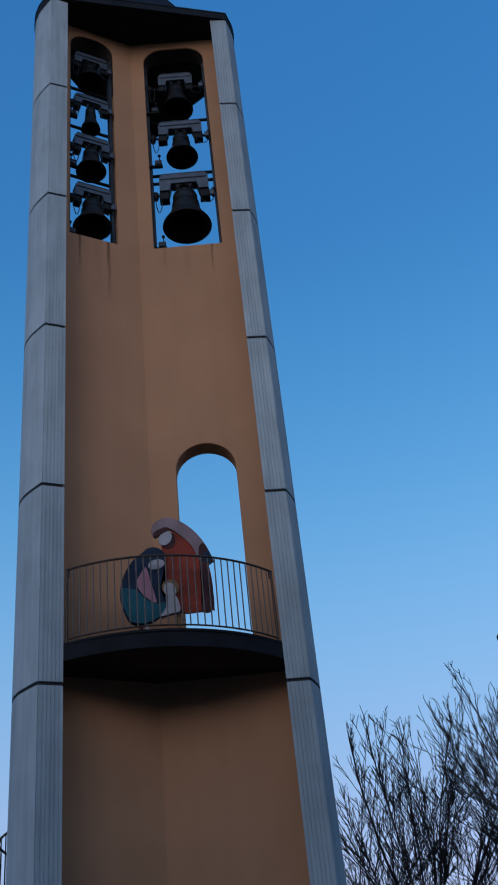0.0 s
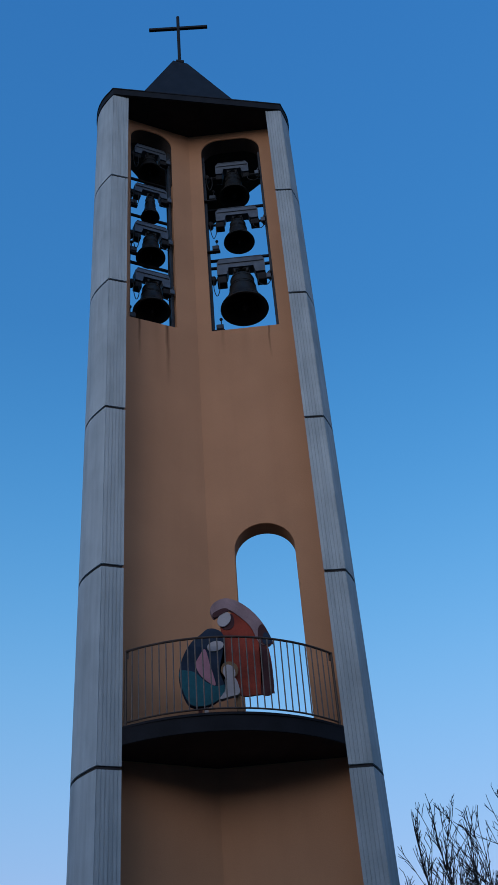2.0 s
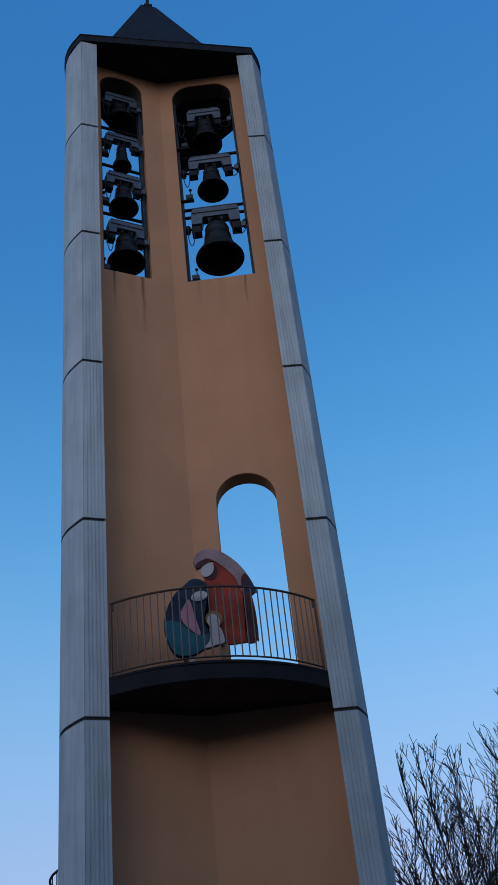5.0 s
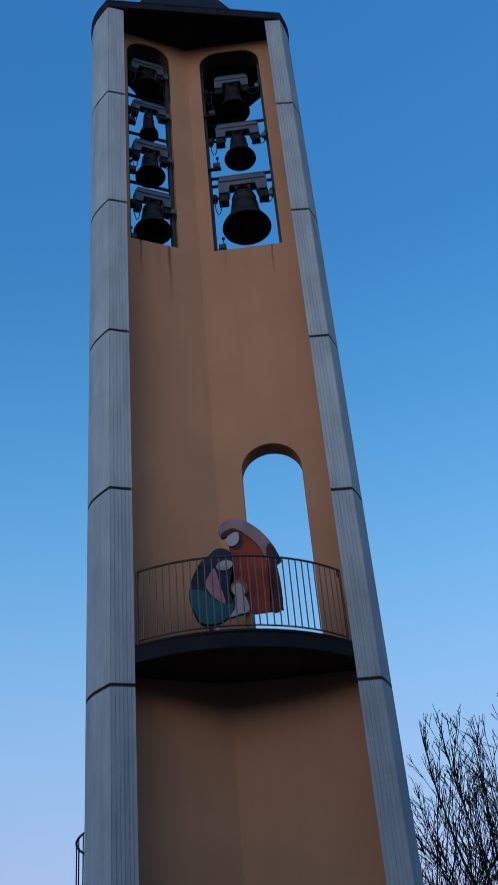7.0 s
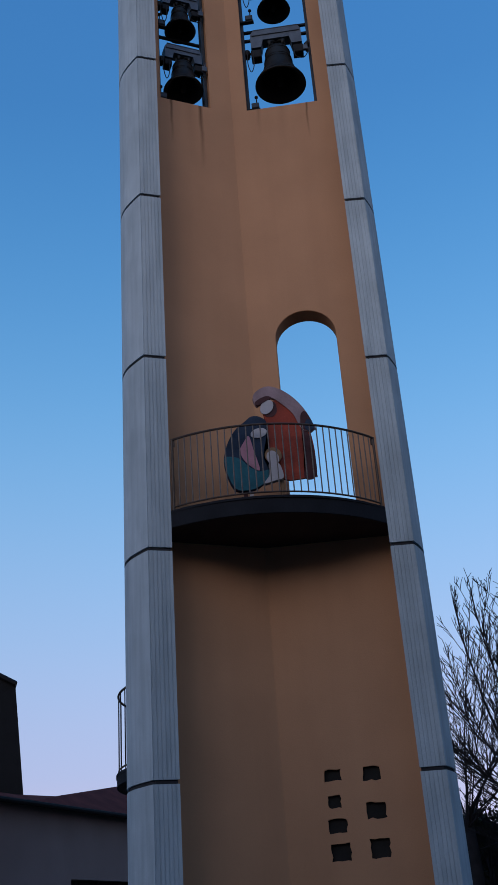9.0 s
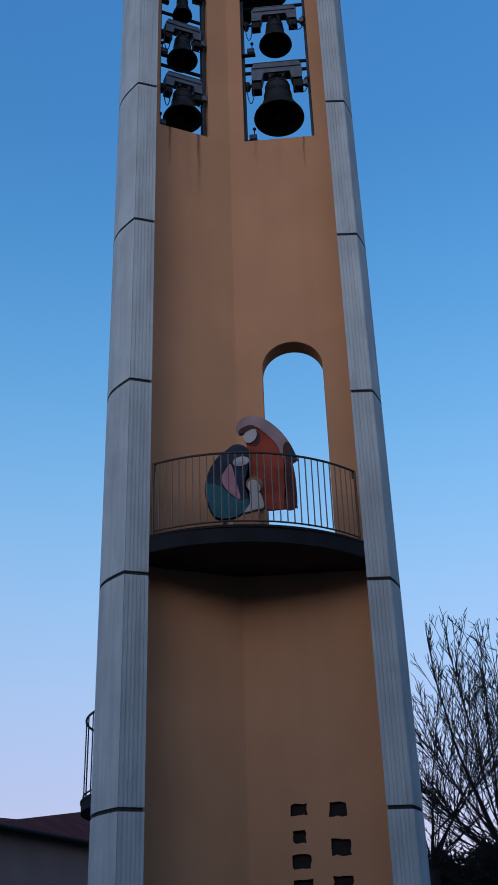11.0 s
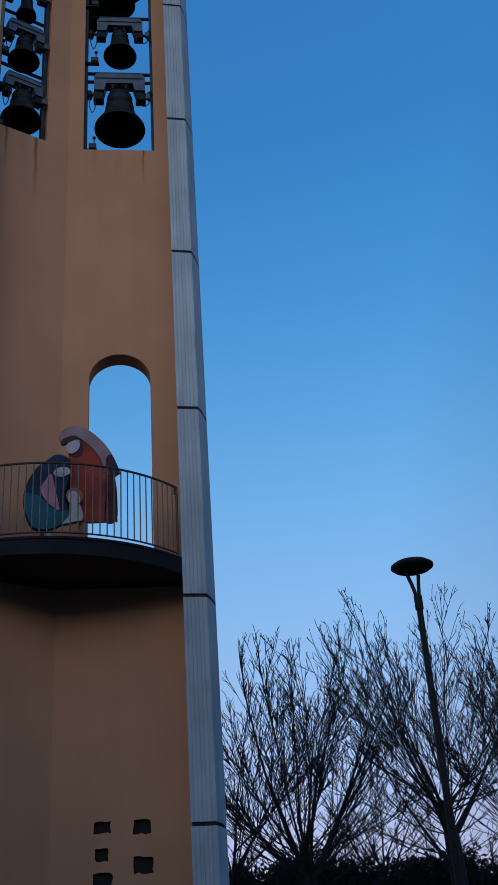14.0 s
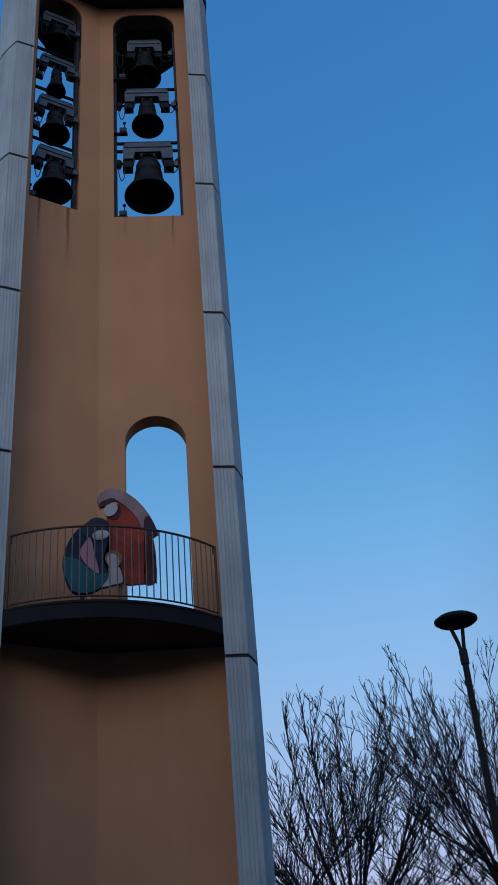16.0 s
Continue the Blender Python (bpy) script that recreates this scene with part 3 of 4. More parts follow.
    part("junction_box", b, STEEL, t)
    b = bmesh.new()
    tube(b, [(x0 - 0.02, -0.15, y0 + 0.04), (x0 + 0.02, -0.13, y0 + 0.16)], 0.012, 6)
    part("conduit", b, STEEL, t)
    return t


for row in ((0.78, 15.84, 0.94, 16.57, 17.35, 1.20, True), (0.79, 17.77, 0.64, 18.25, 18.88, 1.20, True, 0.74), (0.77, 19.22, 0.66, 19.80, 20.40, 1.20, True, 0.60),
            (-0.94, 15.62, 0.73, 16.26, 16.86, 0.88, False), (-0.95, 17.12, 0.59, 17.68, 18.25, 0.88, False),
            (-0.95, 18.34, 0.39, 18.99, 19.45, 0.88, False), (-0.95, 19.79, 0.56, 20.26, 20.78, 0.88, False)):
    bell(*row)


def bell_frame(right, x0, x1, bars):
    place, d = (place_r, dir_r) if right else (place_l, dir_l)
    t = new("bell_frame")
    t.parent = tower
    tagged(t, "grey steel channel frame lining a bell opening")
    c = wall_point(place, d, (x0 + x1) / 2, 0.2)
    yaw = math.atan2(d.y, d.x) if d.x > 0 else math.atan2(-d.y, -d.x)
    t.location, t.rotation_euler = (c.x, c.y, 15.13), (0, 0, yaw)
    half = (x1 - x0) / 2 / math.cos(yaw)
    for s in (-1, 1):
        b = bmesh.new()
        x = s * (half - 0.022)
        box(b, (x, 0, 2.72), (0.03, 0.16, 5.44), 0.003)
        for y in (-0.075, 0.075):
            box(b, (x - s * 0.022, y, 2.72), (0.03, 0.012, 5.44), 0.002)
        part("channel_post", b, POSTSTEEL, t)
    for z, y in bars:
        b = bmesh.new()
        box(b, (0, y, z - 15.13), (2 * half - 0.02, 0.05, 0.05), 0.004)
        part("crossbar", b, IRON, t)
    return t


bell_frame(True, 0.135, 1.40, [(17.40, 0.12), (18.98, 0.12), (17.18, 0.12)])
bell_frame(False, -1.425, -0.505, [(16.98, 0.12), (18.42, 0.12), (19.60, 0.12)])


def hammer(x, z, right):
    """An electric striking hammer: motor box on a bracket, upright rod and ball."""
    place, d = (place_r, dir_r) if right else (place_l, dir_l)
    c = wall_point(place, d, x, 0.10)
    t = thing("bell_hammer", "small dark electric striking hammer beside a bell", "bell hammer", (c.x, c.y, z), math.degrees(math.atan2(d.y, d.x)) % 180, "striking hammers")
    t.scale = (0.66,) * 3 if right else (0.66,) * 3
    b = bmesh.new()
    box(b, (0, 0, 0.09), (0.21, 0.18, 0.18), 0.018)
    part("motor_box", b, POSTSTEEL, t)
    b = bmesh.new()
    box(b, (0.10 if right else -0.09, 0, -0.03), (0.46, 0.12, 0.05), 0.006)
    part("bracket", b, IRON, t)
    b = bmesh.new()
    tube(b, [(-0.04, 0, 0.17), (-0.04, 0, 0.42)], 0.015, 8)
    part("rod", b, IRON, t)
    b = bmesh.new()
    bmesh.ops.create_uvsphere(b, u_segments=12, v_segments=8, radius=0.050)
    bmesh.ops.translate(b, vec=(-0.04, 0, 0.44), verts=b.verts)
    part("ball", b, IRON, t, "", True)


for x, z, right in ((0.30, 15.22, True), (0.32, 17.45, True), (0.32, 19.04, True), (-1.35, 15.20, False), (-1.33, 17.02, False), (-1.33, 18.46, False)):
    hammer(x, z, right)

# ---------------------------------------------------------------- painted cut-out on the balcony: plain coloured shapes
PAINTS = [P_TEAL, P_NAVY, P_PINK, P_RED, P_MAROON, P_MAUVE, P_WHITE, P_OCHRE]


def ellipse(cx, cz, a, c, tilt, steps=22):
    ct, st = math.cos(tilt), math.sin(tilt)
    return [(cx + a * math.cos(v) * ct - c * math.sin(v) * st, cz + a * math.cos(v) * st + c * math.sin(v) * ct) for v in (2 * math.pi * k / steps for k in range(steps))]


def plate(bm, pts, y0, y1, mat):
    """A flat cut-out from y0 back to y1, let a little into the layer behind it."""
    y1 += 0.012 if y1 - y0 < 0.02 else 0.0
    f = [bm.verts.new((x, y0, z)) for x, z in pts]
    k = [bm.verts.new((x, y1, z)) for x, z in pts]
    fs = [bm.faces.new(f), bm.faces.new(k)]
    fs += [bm.faces.new((f[i], f[(i + 1) % len(f)], k[(i + 1) % len(f)], k[i])) for i in range(len(f))]
    for q in fs:
        q.material_index = mat
    bmesh.ops.triangulate(bm, faces=fs[:2])


bm = bmesh.new()
robe = spline([(-0.14, 8.50), (0.02, 8.62), (0.22, 8.66), (0.40, 8.47), (0.50, 8.15), (0.545, 7.80), (0.537, 7.44), (0.53, 7.425), (0.30, 7.385), (0.10, 7.38), (-0.08, 7.55), (-0.16, 7.9), (-0.13, 8.25)], 5)
plate(bm, robe, -0.02, 0.02, 3)
plate(bm, spline([(0.36, 8.30), (0.46, 8.13), (0.53, 7.85), (0.535, 7.43), (0.36, 7.41), (0.42, 7.80)], 5), -0.026, -0.021, 4)
plate(bm, spline([(-0.10, 8.55), (0.02, 8.60), (0.05, 8.45), (-0.02, 8.36), (-0.13, 8.38)], 5), -0.027, -0.022, 4)
hood = spline([(-0.283, 8.67), (-0.21, 8.785), (-0.05, 8.85), (0.14, 8.79), (0.33, 8.635), (0.48, 8.42), (0.582, 8.175), (0.582, 8.165), (0.50, 8.11), (0.38, 8.17), (0.28, 8.40), (0.13, 8.56), (-0.03, 8.67), (-0.14, 8.60), (-0.235, 8.53)], 5)
plate(bm, hood, -0.035, 0.025, 5)
plate(bm, spline([(-0.25, 8.60), (-0.10, 8.685), (-0.02, 8.655), (-0.12, 8.56), (-0.23, 8.525)], 5), -0.041, -0.036, 4)
plate(bm, spline([(0.40, 8.41), (0.47, 8.42), (0.572, 8.175), (0.49, 8.115), (0.385, 8.175), (0.375, 8.30)], 5), -0.041, -0.036, 4)
plate(bm, spline([(0.46, 8.30), (0.52, 8.29), (0.567, 8.175), (0.49, 8.12), (0.43, 8.17)], 5), -0.046, -0.042, 1)
plate(bm, ellipse(-0.095, 8.505, 0.085, 0.125, -0.55), -0.049, -0.042, 6)
plate(bm, spline([(-0.245, 8.57), (-0.13, 8.665), (-0.03, 8.645), (-0.10, 8.60), (-0.225, 8.525)], 5), -0.056, -0.050, 4)
cloak = spline([(-0.44, 8.25), (-0.34, 8.335), (-0.22, 8.335), (-0.125, 8.25), (-0.13, 8.05), (-0.20, 7.70), (-0.12, 7.52), (-0.16, 7.36), (-0.30, 7.24), (-0.46, 7.19), (-0.62, 7.22), (-0.715, 7.42), (-0.752, 7.66), (-0.70, 7.90), (-0.58, 8.12)], 5)
plate(bm, cloak, -0.075, 0.0, 1)
plate(bm, spline([(-0.75, 7.68), (-0.62, 7.70), (-0.52, 7.66), (-0.40, 7.54), (-0.25, 7.48), (-0.125, 7.50), (-0.165, 7.36), (-0.30, 7.245), (-0.46, 7.195), (-0.61, 7.225), (-0.71, 7.42)], 5), -0.081, -0.076, 0)
plate(bm, spline([(-0.39, 8.02), (-0.47, 7.92), (-0.525, 7.80), (-0.48, 7.66), (-0.38, 7.55), (-0.27, 7.49), (-0.29, 7.63), (-0.33, 7.78)], 5), -0.088, -0.082, 2)
plate(bm, ellipse(-0.245, 8.07, 0.12, 0.072, 0.32), -0.089, -0.082, 6)
plate(bm, ellipse(-0.065, 7.72, 0.12, 0.12, 0.0), -0.089, 0.0, 7)
plate(bm, ellipse(-0.075, 7.68, 0.085, 0.11, 0.25), -0.096, -0.090, 6)
plate(bm, spline([(-0.13, 7.60), (-0.01, 7.60), (0.04, 7.50), (0.05, 7.37), (-0.06, 7.33), (-0.215, 7.29), (-0.14, 7.42)], 5), -0.102, -0.015, 6)
for x, top_, tone in ((-0.50, 7.30, 4), (-0.42, 7.30, 6), (0.02, 7.45, 7)):
    prism(bm, [(x, -0.03), (x + 0.05, -0.03), (x + 0.05, 0.02), (x, 0.02)], 7.01, top_, tone)
for x0, x1 in ((-0.55, -0.34), (-0.03, 0.11)):
    prism(bm, [(x0, -0.06), (x1, -0.06), (x1, 0.06), (x0, 0.06)], 6.992, 7.014, 4)
sculpt = part("cutout_sculpture", bm, PAINTS)
sculpt.location = (0, -0.16, 0)
tagged(sculpt, "painted flat cut-out shapes in teal, pink, red and mauve", "sculpture")

# ---------------------------------------------------------------- street lamp
EYE = Vector((-2.15, -13.03, 1.6))


def away(slope, dist, z=0.0):
    """A place at a distance ahead of the viewpoint, by its sideways slope."""
    return Vector((EYE.x + slope * dist, EYE.y + dist, z))


def street_lamp(at, top):
    t = thing("street_lamp", "tall dark street lamp with a flat disc head", "street lamp", at)
    b = bmesh.new()
    tube(b, [(0, 0, 0), (0, 0, 0.9), (0, 0, top - 0.62)], [0.09, 0.082, 0.058], 14)
    pole = part("pole", b, IRON, t)
    b = bmesh.new()
    tube(b, [(0, 0, top - 0.86), (0, 0, top - 0.84), (0, 0, top - 0.58), (0, 0, top - 0.55)], [0.062, 0.08, 0.08, 0.06], 14)
    part("collar", b, IRON, pole)
    b = bmesh.new()
    tube(b, [(0, 0, 0), (0, 0, 0.03)], [0.2, 0.2], 16)
    part("base_plate", b, IRON, pole)
    for x0, x1 in ((-0.03, -0.20), (0.03, 0.09)):
        b = bmesh.new()
        tube(b, spline([(x0, 0, top - 0.62), (x0 + (x1 - x0) * 0.25, 0, top - 0.42), (x0 + (x1 - x0) * 0.7, 0, top - 0.2), (x1, 0, top - 0.05)], 4, False), 0.037, 8)
        part("fork_arm", b, IRON, t)
    b = bmesh.new()
    lathe(b, [(0, -0.075), (0.22, -0.07), (0.35, -0.05), (0.41, -0.005), (0.41, 0.03), (0.33, 0.085), (0.15, 0.125), (0, 0.135)], 40)
    head = part("lamp_head", b, IRON, t, "", True)
    head.location = (-0.03, 0, top)
    b = bmesh.new()
    lathe(b, [(0, -0.083), (0.19, -0.083), (0.195, -0.07), (0, -0.069)], 30)
    part("diffuser", b, SLATE, head)
    return t


street_lamp(away(0.5592, 16.5), 1.6 + 16.5 * 0.4215)


# ---------------------------------------------------------------- bare trees and hedge behind the tower
class Sticks:
    """Many thin tapered sticks gathered into one mesh."""
    def __init__(self):
        self.v, self.f = [], []

    def add(self, pts, r0, r1, sides):
        base, k = len(self.v), len(pts)
        for i, p in enumerate(pts):
            d = (pts[min(i + 1, k - 1)] - pts[max(i - 1, 0)]).normalized()
            u = d.cross(Vector((0.3, 1, 0.1))).normalized()
            w = d.cross(u)
            r = r0 + (r1 - r0) * i / (k - 1)
            for s in range(sides):
                a = 2 * math.pi * s / sides
                self.v.append(p + r * (math.cos(a) * u + math.sin(a) * w))
        for i in range(k - 1):
            for s in range(sides):
                s2 = (s + 1) % sides
                self.f.append((base + i * sides + s, base + i * sides + s2, base + (i + 1) * sides + s2, base + (i + 1) * sides + s))

    def object(self, name, mat, parent, label=""):
        me = bpy.data.meshes.new(name)
        me.from_pydata(self.v, [], self.f)
        me.materials.append(mat)
        me.shade_smooth()
        ob = new(name, me)
        ob.parent = parent
        if label:
            tagged(ob, label)
        return ob


def grow(rnd, start, way, length, r0, r1, n, stiff, rise):
    """The bent line of a branch that wanders a little and turns up towards the light."""
    pts, p, d = [start], start.copy(), way.normalized()
    for i in range(n):
        d = (d + Vector((rnd.gauss(0, stiff), rnd.gauss(0, stiff), rise))).normalized()
        p = p + d * (length / n)
        pts.append(p.copy())
    return pts


def along(pts, k):
    n = len(pts) - 1
    i = min(int(k * n), n - 1)
    return pts[i].lerp(pts[i + 1], k * n - i), (pts[i + 1] - pts[i]).normalized()


def branch(rnd, store, start, way, length, r, depth):
    """A shoot with side shoots in turn, each finer and shorter, the last ones short blunt spurs."""
    n = (7, 4, 3)[depth]
    pts = grow(rnd, start, way, length, r, r, n, (0.065, 0.09, 0.13)[depth], (0.045, 0.04, 0.02)[depth])
    store.add(pts, r, max(r * 0.4, 0.0075), (5, 4, 3)[depth])
    if depth == 2:
        return
    many = max(1, int(length * (2.1, 3.2)[depth] + rnd.random()))
    for j in range(many):
        k = rnd.uniform(0.12, 1.0)
        q, d = along(pts, k)
        a = rnd.uniform(0, 2 * math.pi)
        out = Vector((math.cos(a), math.sin(a), rnd.uniform(-0.25, 0.35)))
        reach = (0.40 * length * (1.2 - 0.7 * k) if depth == 0 else 0.19) * rnd.uniform(0.45, 1.25)
        branch(rnd, store, q, d * rnd.uniform(0.8, 1.2) + out * rnd.uniform(0.4, 0.75), reach, max(r * (1 - 0.6 * k) * 0.55, 0.0095), depth + 1)


def clothe(rnd, twigs, pts, length, r, begin, density):
    """Side shoots along a bough, longer near its foot, all leaning outward and then up."""
    for j in range(int(length * density)):
        k = rnd.uniform(begin, 1.0)
        q, d = along(pts, k)
        c = rnd.uniform(0, 2 * math.pi)
        out = Vector((math.cos(c), math.sin(c), rnd.uniform(-0.1, 0.4)))
        reach = length * (0.44 - 0.36 * k) * rnd.uniform(0.5, 1.3) + 0.25
        branch(rnd, twigs, q, d * rnd.uniform(0.9, 1.3) + out * rnd.uniform(0.3, 0.65), reach, max(r * (1 - 0.75 * k) * rnd.uniform(0.35, 0.55), 0.010), 0)


def bare_tree(at, fork, boughs, low, seed, fine=15, tall=7.1):
    """A short trunk that forks low; boughs are (sideways lean in degrees, length, radius, height of the fork above the first, share where shoots begin).
    Between them rise many finer limbs, the outer ones shorter."""
    rnd = random.Random(seed)
    shoots = random.Random(seed + 50)
    t = thing("bare_tree", "leafless winter tree forking low into long shoots", "tree", at, 0, "bare trees behind the tower")
    b = bmesh.new()
    tube(b, [(0.05, 0, 0), (0.0, 0.03, fork * 0.35), (0.04, -0.03, fork * 0.7), (0, 0, fork)], [0.34, 0.27, 0.24, 0.22], 12)
    part("trunk", b, BARK, t, "", True)
    twigs = Sticks()
    for lean, length, r, up, begin in boughs:
        a, deep = radians(lean), rnd.uniform(-0.25, 0.25)
        way = Vector((math.sin(a), deep, math.cos(a)))
        length, r = length * 0.88, r * (0.90 if r > 0.1 else 0.72)
        pts = grow(rnd, Vector((0, 0, fork + up - 0.15)), way, length, r, r, 14, 0.045, 0.006)
        bough = Sticks()
        half = len(pts) // 2
        bough.add(pts[:half + 1], r, r * 0.36, 8)
        bough.add(pts[half:], r * 0.36, max(0.10 * r, 0.008), 6)
        bough.object("bough", BARK, t)
        clothe(shoots, twigs, pts, length, r * 0.6, begin, 2.7)
    for j in range(fine):
        lean = -68 + 136 * (j + rnd.uniform(0.1, 0.9)) / fine
        a = radians(lean)
        way = Vector((math.sin(a), rnd.uniform(-0.5, 0.5), math.cos(a)))
        length, r = tall * (1 - 0.22 * abs(lean) / 68) * rnd.uniform(0.86, 1.0), rnd.uniform(0.017, 0.029)
        pts = grow(rnd, Vector((0.1 * way.x, 0, fork + rnd.uniform(-0.3, 0.9))), way, length, r, r, 12, 0.04, 0.022)
        twigs.add(pts, r, 0.008, 5)
        clothe(shoots, twigs, pts, length, r, 0.18, 2.4)
    for j in range(low):
        c = 2.4 * j + rnd.uniform(-0.4, 0.4)
        way = Vector((math.cos(c), 0.6 * math.sin(c), rnd.uniform(0.1, 0.75)))
        branch(rnd, twigs, Vector((0, 0, fork + rnd.uniform(-0.7, 0.9))), way, rnd.uniform(2.2, 4.0), rnd.uniform(0.018, 0.03), 0)
    tagged(twigs.object("crown", BARK, t), kind="stuff")
    return t


def bare_shrub(at, seed):
    rnd = random.Random(seed)
    t = thing("bare_shrub", "tall leafless shrub with thin arching stems", "shrub", at, 0, "bare shrubs below the trees")
    b = bmesh.new()
    tube(b, [(0, 0, 0), (0.03, 0, 1.7), (0, 0, 3.5)], [0.10, 0.09, 0.07], 10)
    part("stem", b, BARK, t, "", True)
    twigs = Sticks()
    for j in range(22):
        c = 2.4 * j + rnd.uniform(-0.4, 0.4)
        way = Vector((math.cos(c), math.sin(c), rnd.uniform(0.25, 1.3)))
        branch(rnd, twigs, Vector((0, 0, rnd.uniform(2.6, 3.5))), way, rnd.uniform(2.0, 3.6), rnd.uniform(0.015, 0.026), 0)
    tagged(twigs.object("crown", BARK, t), kind="stuff")


bare_tree(away(0.396, 28), 4.0, ((-21, 7.4, 0.11, 0.0, 0.2), (-11, 6.4, 0.075, 0.5, 0.2), (-29, 6.0, 0.07, 0.4, 0.2), (20, 5.4, 0.06, 1.2, 0.2), (-36, 5.2, 0.075, 0.1, 0.2), (2, 7.5, 0.09, 0.1, 0.25), (12, 6.4, 0.07, 0.9, 0.25),
                                 (27, 7.6, 0.13, 0.0, 0.28), (-48, 4.2, 0.05, 0.0, 0.2), (46, 5.0, 0.055, 0.2, 0.2), (58, 4.4, 0.045, 0.3, 0.2), (-62, 3.8, 0.045, 0.2, 0.2)), 26, 4)
bare_tree(away(0.558, 28), 5.2, ((-25, 4.0, 0.14, 0.0, 0.45), (-23, 8.0, 0.085, 0.2, 0.3), (-34, 6.6, 0.085, -0.9, 0.3), (-12, 7.1, 0.08, 0.6, 0.3), (-42, 5.6, 0.06, 0.3, 0.25), (-6, 5.6, 0.06, 1.2, 0.2), (2, 6.9, 0.09, 0.2, 0.3),
                                 (36, 4.6, 0.13, 0.0, 0.35), (16, 7.2, 0.09, 0.4, 0.3), (-50, 4.6, 0.055, -0.8, 0.2), (-64, 4.2, 0.045, -0.8, 0.2)), 22, 5, 16, 7.6)
bare_tree(away(0.318, 30), 4.2, ((-16, 6.2, 0.08, 0.0, 0.2), (4, 6.4, 0.08, 0.0, 0.2), (22, 5.4, 0.07, 0.2, 0.2), (-32, 5.2, 0.07, 0.2, 0.2), (36, 4.6, 0.06, 0.0, 0.2)), 8, 6, 9, 7.2)
bare_tree(away(0.665, 29), 4.8, ((-22, 7.0, 0.11, 0.0, 0.25), (-6, 7.4, 0.10, 0.2, 0.25), (12, 7.2, 0.10, 0.0, 0.25), (28, 6.4, 0.09, 0.2, 0.25), (-40, 4.8, 0.06, 0.0, 0.25)), 12, 7, 15, 7.6)
bare_tree(away(0.478, 33), 4.4, ((-20, 5.4, 0.06, 0.0, 0.2), (4, 5.6, 0.06, 0.0, 0.2), (24, 5.4, 0.06, 0.0, 0.2), (-46, 4.2, 0.045, 0.0, 0.2), (46, 4.2, 0.045, 0.0, 0.2)), 8, 8, 4, 5.6)
for slope, seed in ((0.335, 21), (0.372, 27), (0.44, 22), (0.485, 23), (0.52, 24), (0.60, 25)):
    bare_shrub(away(slope, 31), seed)


def hedge():
    """A dense dark belt of evergreen shrubs: an uneven core with many small leaves."""
    rnd = random.Random(9)
    v, f = [], []
    for i in range(42000):
        s = rnd.uniform(0.16, 0.86)
        dist = 33 + rnd.gauss(0, 0.9)
        p = away(s, dist)
        h = 4.95 + 0.18 * math.sin(p.x * 1.3) + 0.15 * math.sin(p.x * 3.1 + 1) + 0.12 * rnd.gauss(0, 1)
        z = h * (rnd.random() ** 0.35)
        c = Vector((p.x, p.y, max(z, 0.05)))
        a = Vector((rnd.gauss(0, 1), rnd.gauss(0, 1), rnd.gauss(0, 1))).normalized() * rnd.uniform(0.05, 0.13)
        b = a.cross(Vector((rnd.gauss(0, 1), rnd.gauss(0, 1), rnd.gauss(0, 1)))).normalized() * rnd.uniform(0.03, 0.07)
        k = len(v)
        v += [c - a, c + b, c + a, c - b]
        f.append((k, k + 1, k + 2, k + 3))
    for s in range(70):
        x0, x1 = [EYE.x + (0.16 + 0.01 * (s + q)) * 33 for q in (0, 1)]
        h0, h1 = [4.75 + 0.18 * math.sin(x * 1.3) + 0.12 * math.sin(x * 3.1 + 1) for x in (x0, x1)]
        k = len(v)
        y = EYE.y + 33
        v += [Vector(p) for p in ((x0, y - 0.5, 0), (x1, y - 0.5, 0), (x1, y - 0.3, h1), (x0, y - 0.3, h0), (x0, y + 0.6, 0), (x1, y + 0.6, 0), (x1, y + 0.3, h1), (x0, y + 0.3, h0))]
        f += [(k, k + 1, k + 2, k + 3), (k + 5, k + 4, k + 7, k + 6), (k + 3, k + 2, k + 6, k + 7)]
    me = bpy.data.meshes.new("hedge")
    me.from_pydata(v, [], f)
    me.materials.append(HEDGE)
    tagged(new("hedge", me), "tall dark evergreen hedge below the bare trees", "hedge", kind="stuff")


hedge()

# ---------------------------------------------------------------- church building behind
church = thing("church_building", "low grey church wing with a red roof and a black-clad block", "building")
A, B = Vector((-7.74, 2.5)), Vector((-0.53, 14.2))
run = (B - A).normalized()
nb = Vector((-run.y, run.x))
EAVE = 4.34
quad = [A, B, B + nb * 6, A + nb * 6]
bm = bmesh.new()
wlen = (B - A).length


def place_c(u, z, t):
    p = A + run * u + nb * t
    return (p.x, p.y, z)


u0 = (Vector((-3.11, 9.65)) - A).dot(run)
slab(bm, [(0, 0), (wlen, 0), (wlen, EAVE + 0.07), (0, EAVE + 0.07)], [[(u0, 0.9), (u0 + 2.4, 0.9), (u0 + 2.4, 3.06), (u0, 3.06)]], place_c, 0.35)
part("wall", bm, PLASTER, church, "grey plastered wall")
bm = bmesh.new()
prism(bm, [tuple(p) for p in (A + nb * 0.36, A + nb * 6, B + nb * 6, B + nb * 0.36)], 0, 0.05)
prism(bm, [tuple(p) for p in (A + nb * 5.7, A + nb * 6, B + nb * 6, B + nb * 5.7)], 0, EAVE)
prism(bm, [tuple(p) for p in (B + nb * 0.36, B + nb * 5.69, B + nb * 5.69 - run * 0.3, B + nb * 0.36 - run * 0.3)], 0, EAVE)
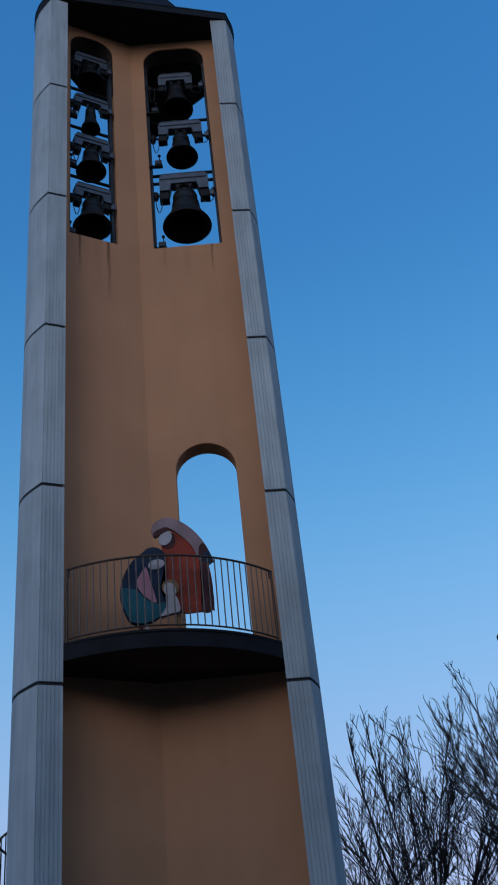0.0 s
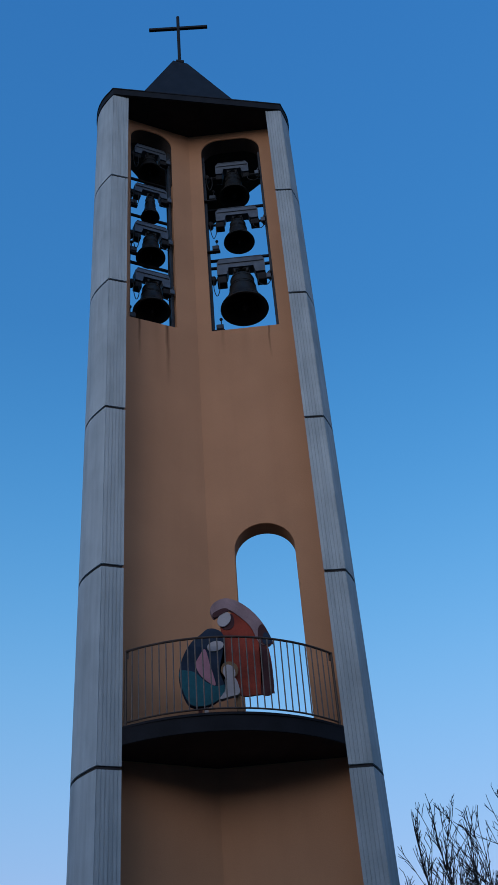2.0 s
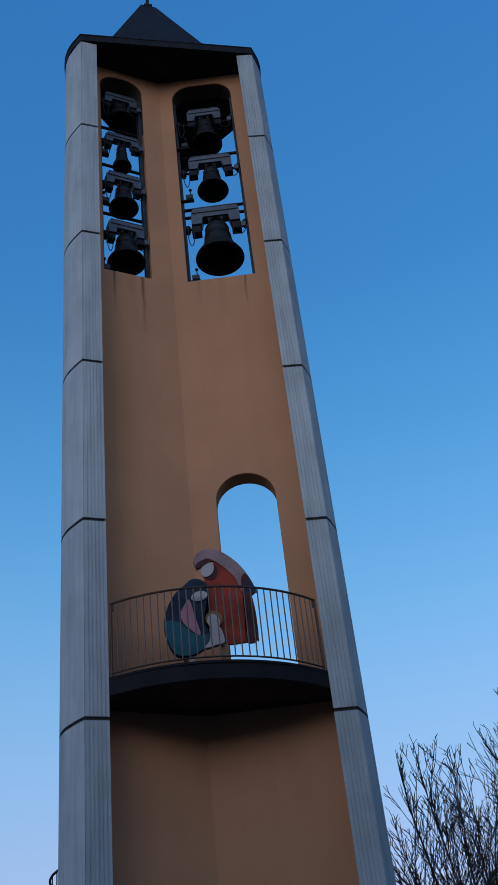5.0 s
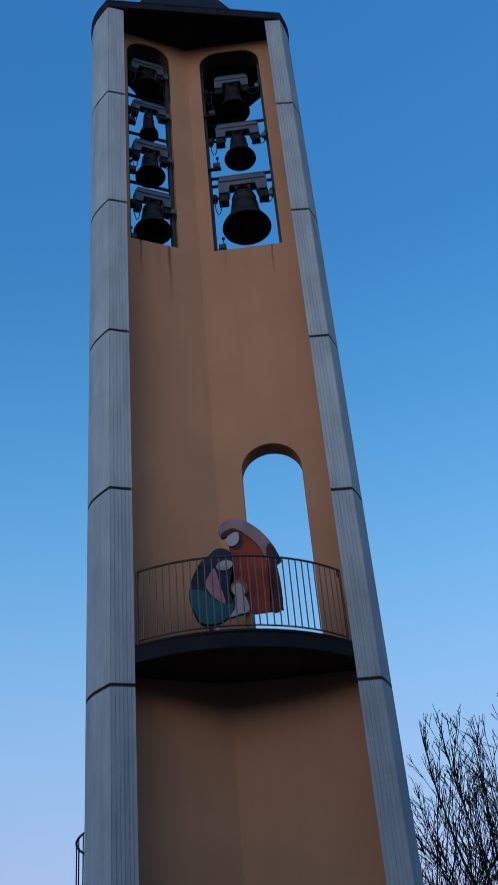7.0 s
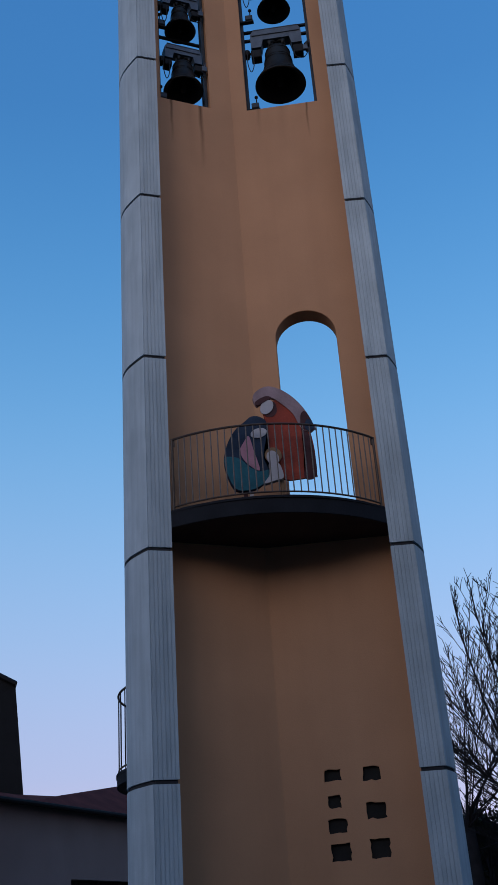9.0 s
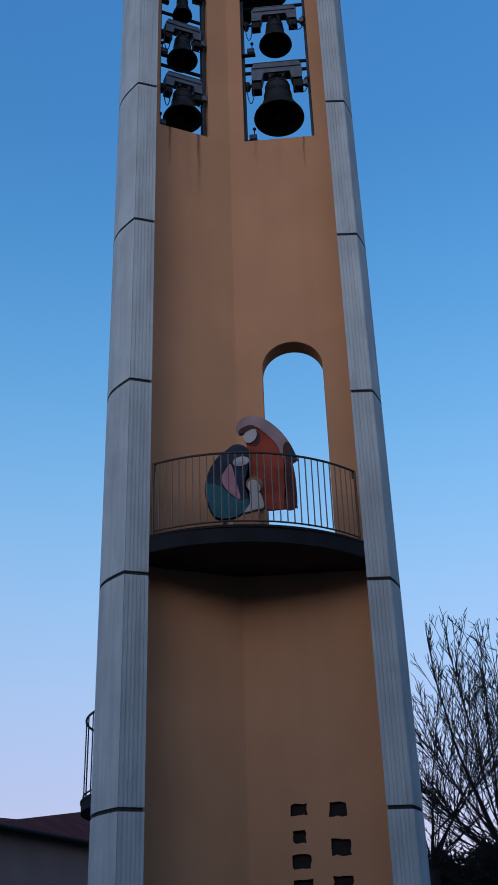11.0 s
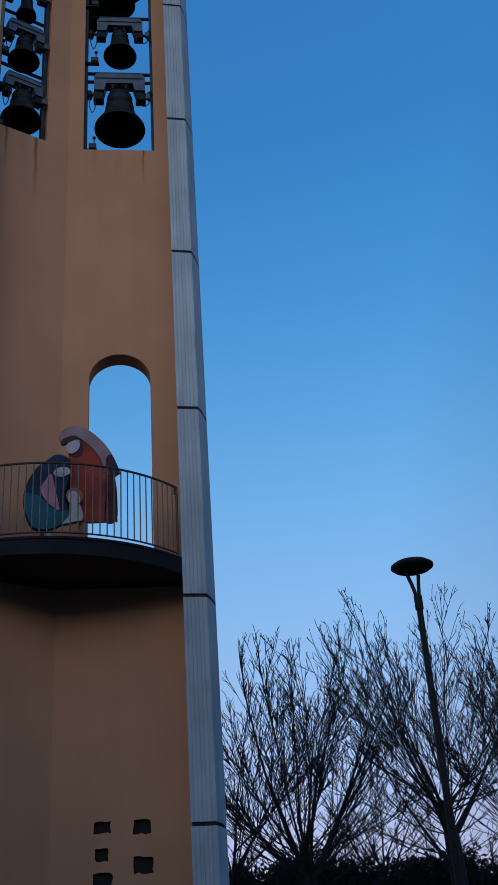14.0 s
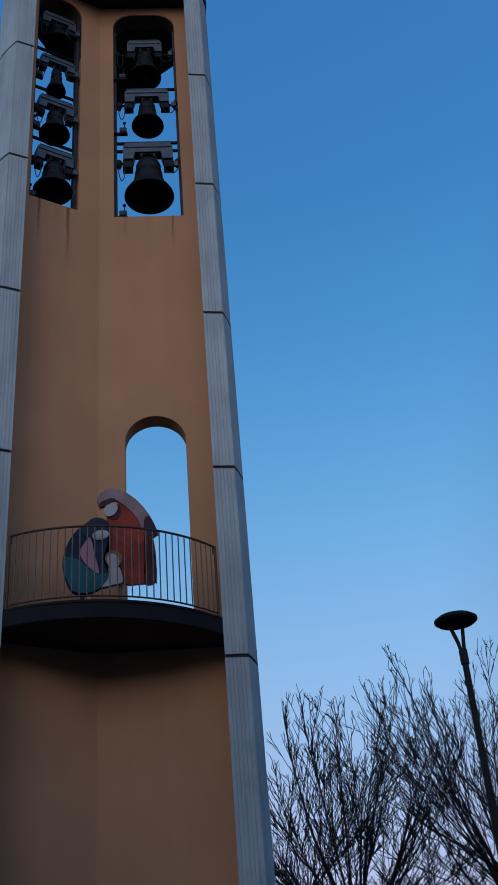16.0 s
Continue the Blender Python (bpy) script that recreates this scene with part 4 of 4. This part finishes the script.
prism(bm, [tuple(p) for p in (A + nb * 0.36, A + nb * 5.69, A + nb * 5.69 + run * 0.3, A + nb * 0.36 + run * 0.3)], 0, EAVE)
part("rear_walls", bm, PLASTER, church)
win = bmesh.new()
prism(win, [place_c(u, 0, t)[:2] for u, t in ((u0 - 0.01, 0.2), (u0 + 2.41, 0.2), (u0 + 2.41, 0.22), (u0 - 0.01, 0.22))], 0.88, 3.08)
pane = part("window", win, GLASS, church, "dark window")
for k in range(3):
    b = bmesh.new()
    u = u0 + 0.03 + k * 1.17
    prism(b, [place_c(q, 0, t)[:2] for q, t in ((u - 0.03, 0.14), (u + 0.03, 0.14), (u + 0.03, 0.195), (u - 0.03, 0.195))], 0.9, 3.06)
    part("window_frame", b, IRON, pane)
# dull red roof whose upper edge climbs towards the far end
bm = bmesh.new()
o0, o1 = A - nb * 0.25 - run * 0.3, B - nb * 0.25 + run * 0.3
crest = [away(-0.16, 20.5, 4.56), away(-0.10, 21.5, 4.58), away(-0.0645, 23.5, 4.78), away(-0.0046, 27.0, 5.42), away(0.05, 29.5, 6.0)]
rows_ = []
for k, c in enumerate(crest):
    e = o0.lerp(o1, k / 4)
    rows_.append([bm.verts.new((e.x, e.y, 4.32)), bm.verts.new((e.x, e.y, 4.42)), bm.verts.new(c), bm.verts.new((c.x, c.y, c.z - 0.12))])
for a, b in zip(rows_, rows_[1:]):
    for q in range(4):
        bm.faces.new((a[q], a[(q + 1) % 4], b[(q + 1) % 4], b[q]))
bm.faces.new(rows_[0]), bm.faces.new(rows_[-1])
part("roof", bm, TILES, church, "dull red roof")
bm = bmesh.new()
tube(bm, [(o0.x, o0.y, 4.36), (o1.x, o1.y, 4.36)], 0.055, 8)
part("gutter", bm, SLATE, church, "dark gutter")
# tall black-clad block with a leaning side
bm = bmesh.new()
lo = [(-9.0, 10.2, 4.3), (-4.31, 10.9, 4.2), (-5.1, 16.0, 4.3), (-9.0, 16.0, 4.3)]
hi = [(-9.0, 10.4, 9.6), (-4.66, 11.1, 7.36), (-5.4, 15.8, 7.42), (-9.0, 15.8, 9.6)]
vl, vh = [bm.verts.new(p) for p in lo], [bm.verts.new(p) for p in hi]
bm.faces.new(vl), bm.faces.new(vh)
for i in range(4):
    bm.faces.new((vl[i], vl[(i + 1) % 4], vh[(i + 1) % 4], vh[i]))
part("upper_block", bm, SLATE, church, "black-clad upper block")
bm = bmesh.new()
tube(bm, [(-9.0, 10.35, 9.62), (-4.66, 11.05, 7.39), (-5.4, 15.8, 7.45)], 0.06, 6)
part("roof_edge", bm, IRON, church)

# ---------------------------------------------------------------- unseen block added behind the viewpoint to keep low light off the lower tower
bm = bmesh.new()
prism(bm, [(-30, -32), (30, -32), (30, -20), (-30, -20)], 0, 12.5)
tagged(part("shade_block_south", bm, SHADEPLASTER), "plain unseen block added to shade the lower tower", "wall", kind="structure")
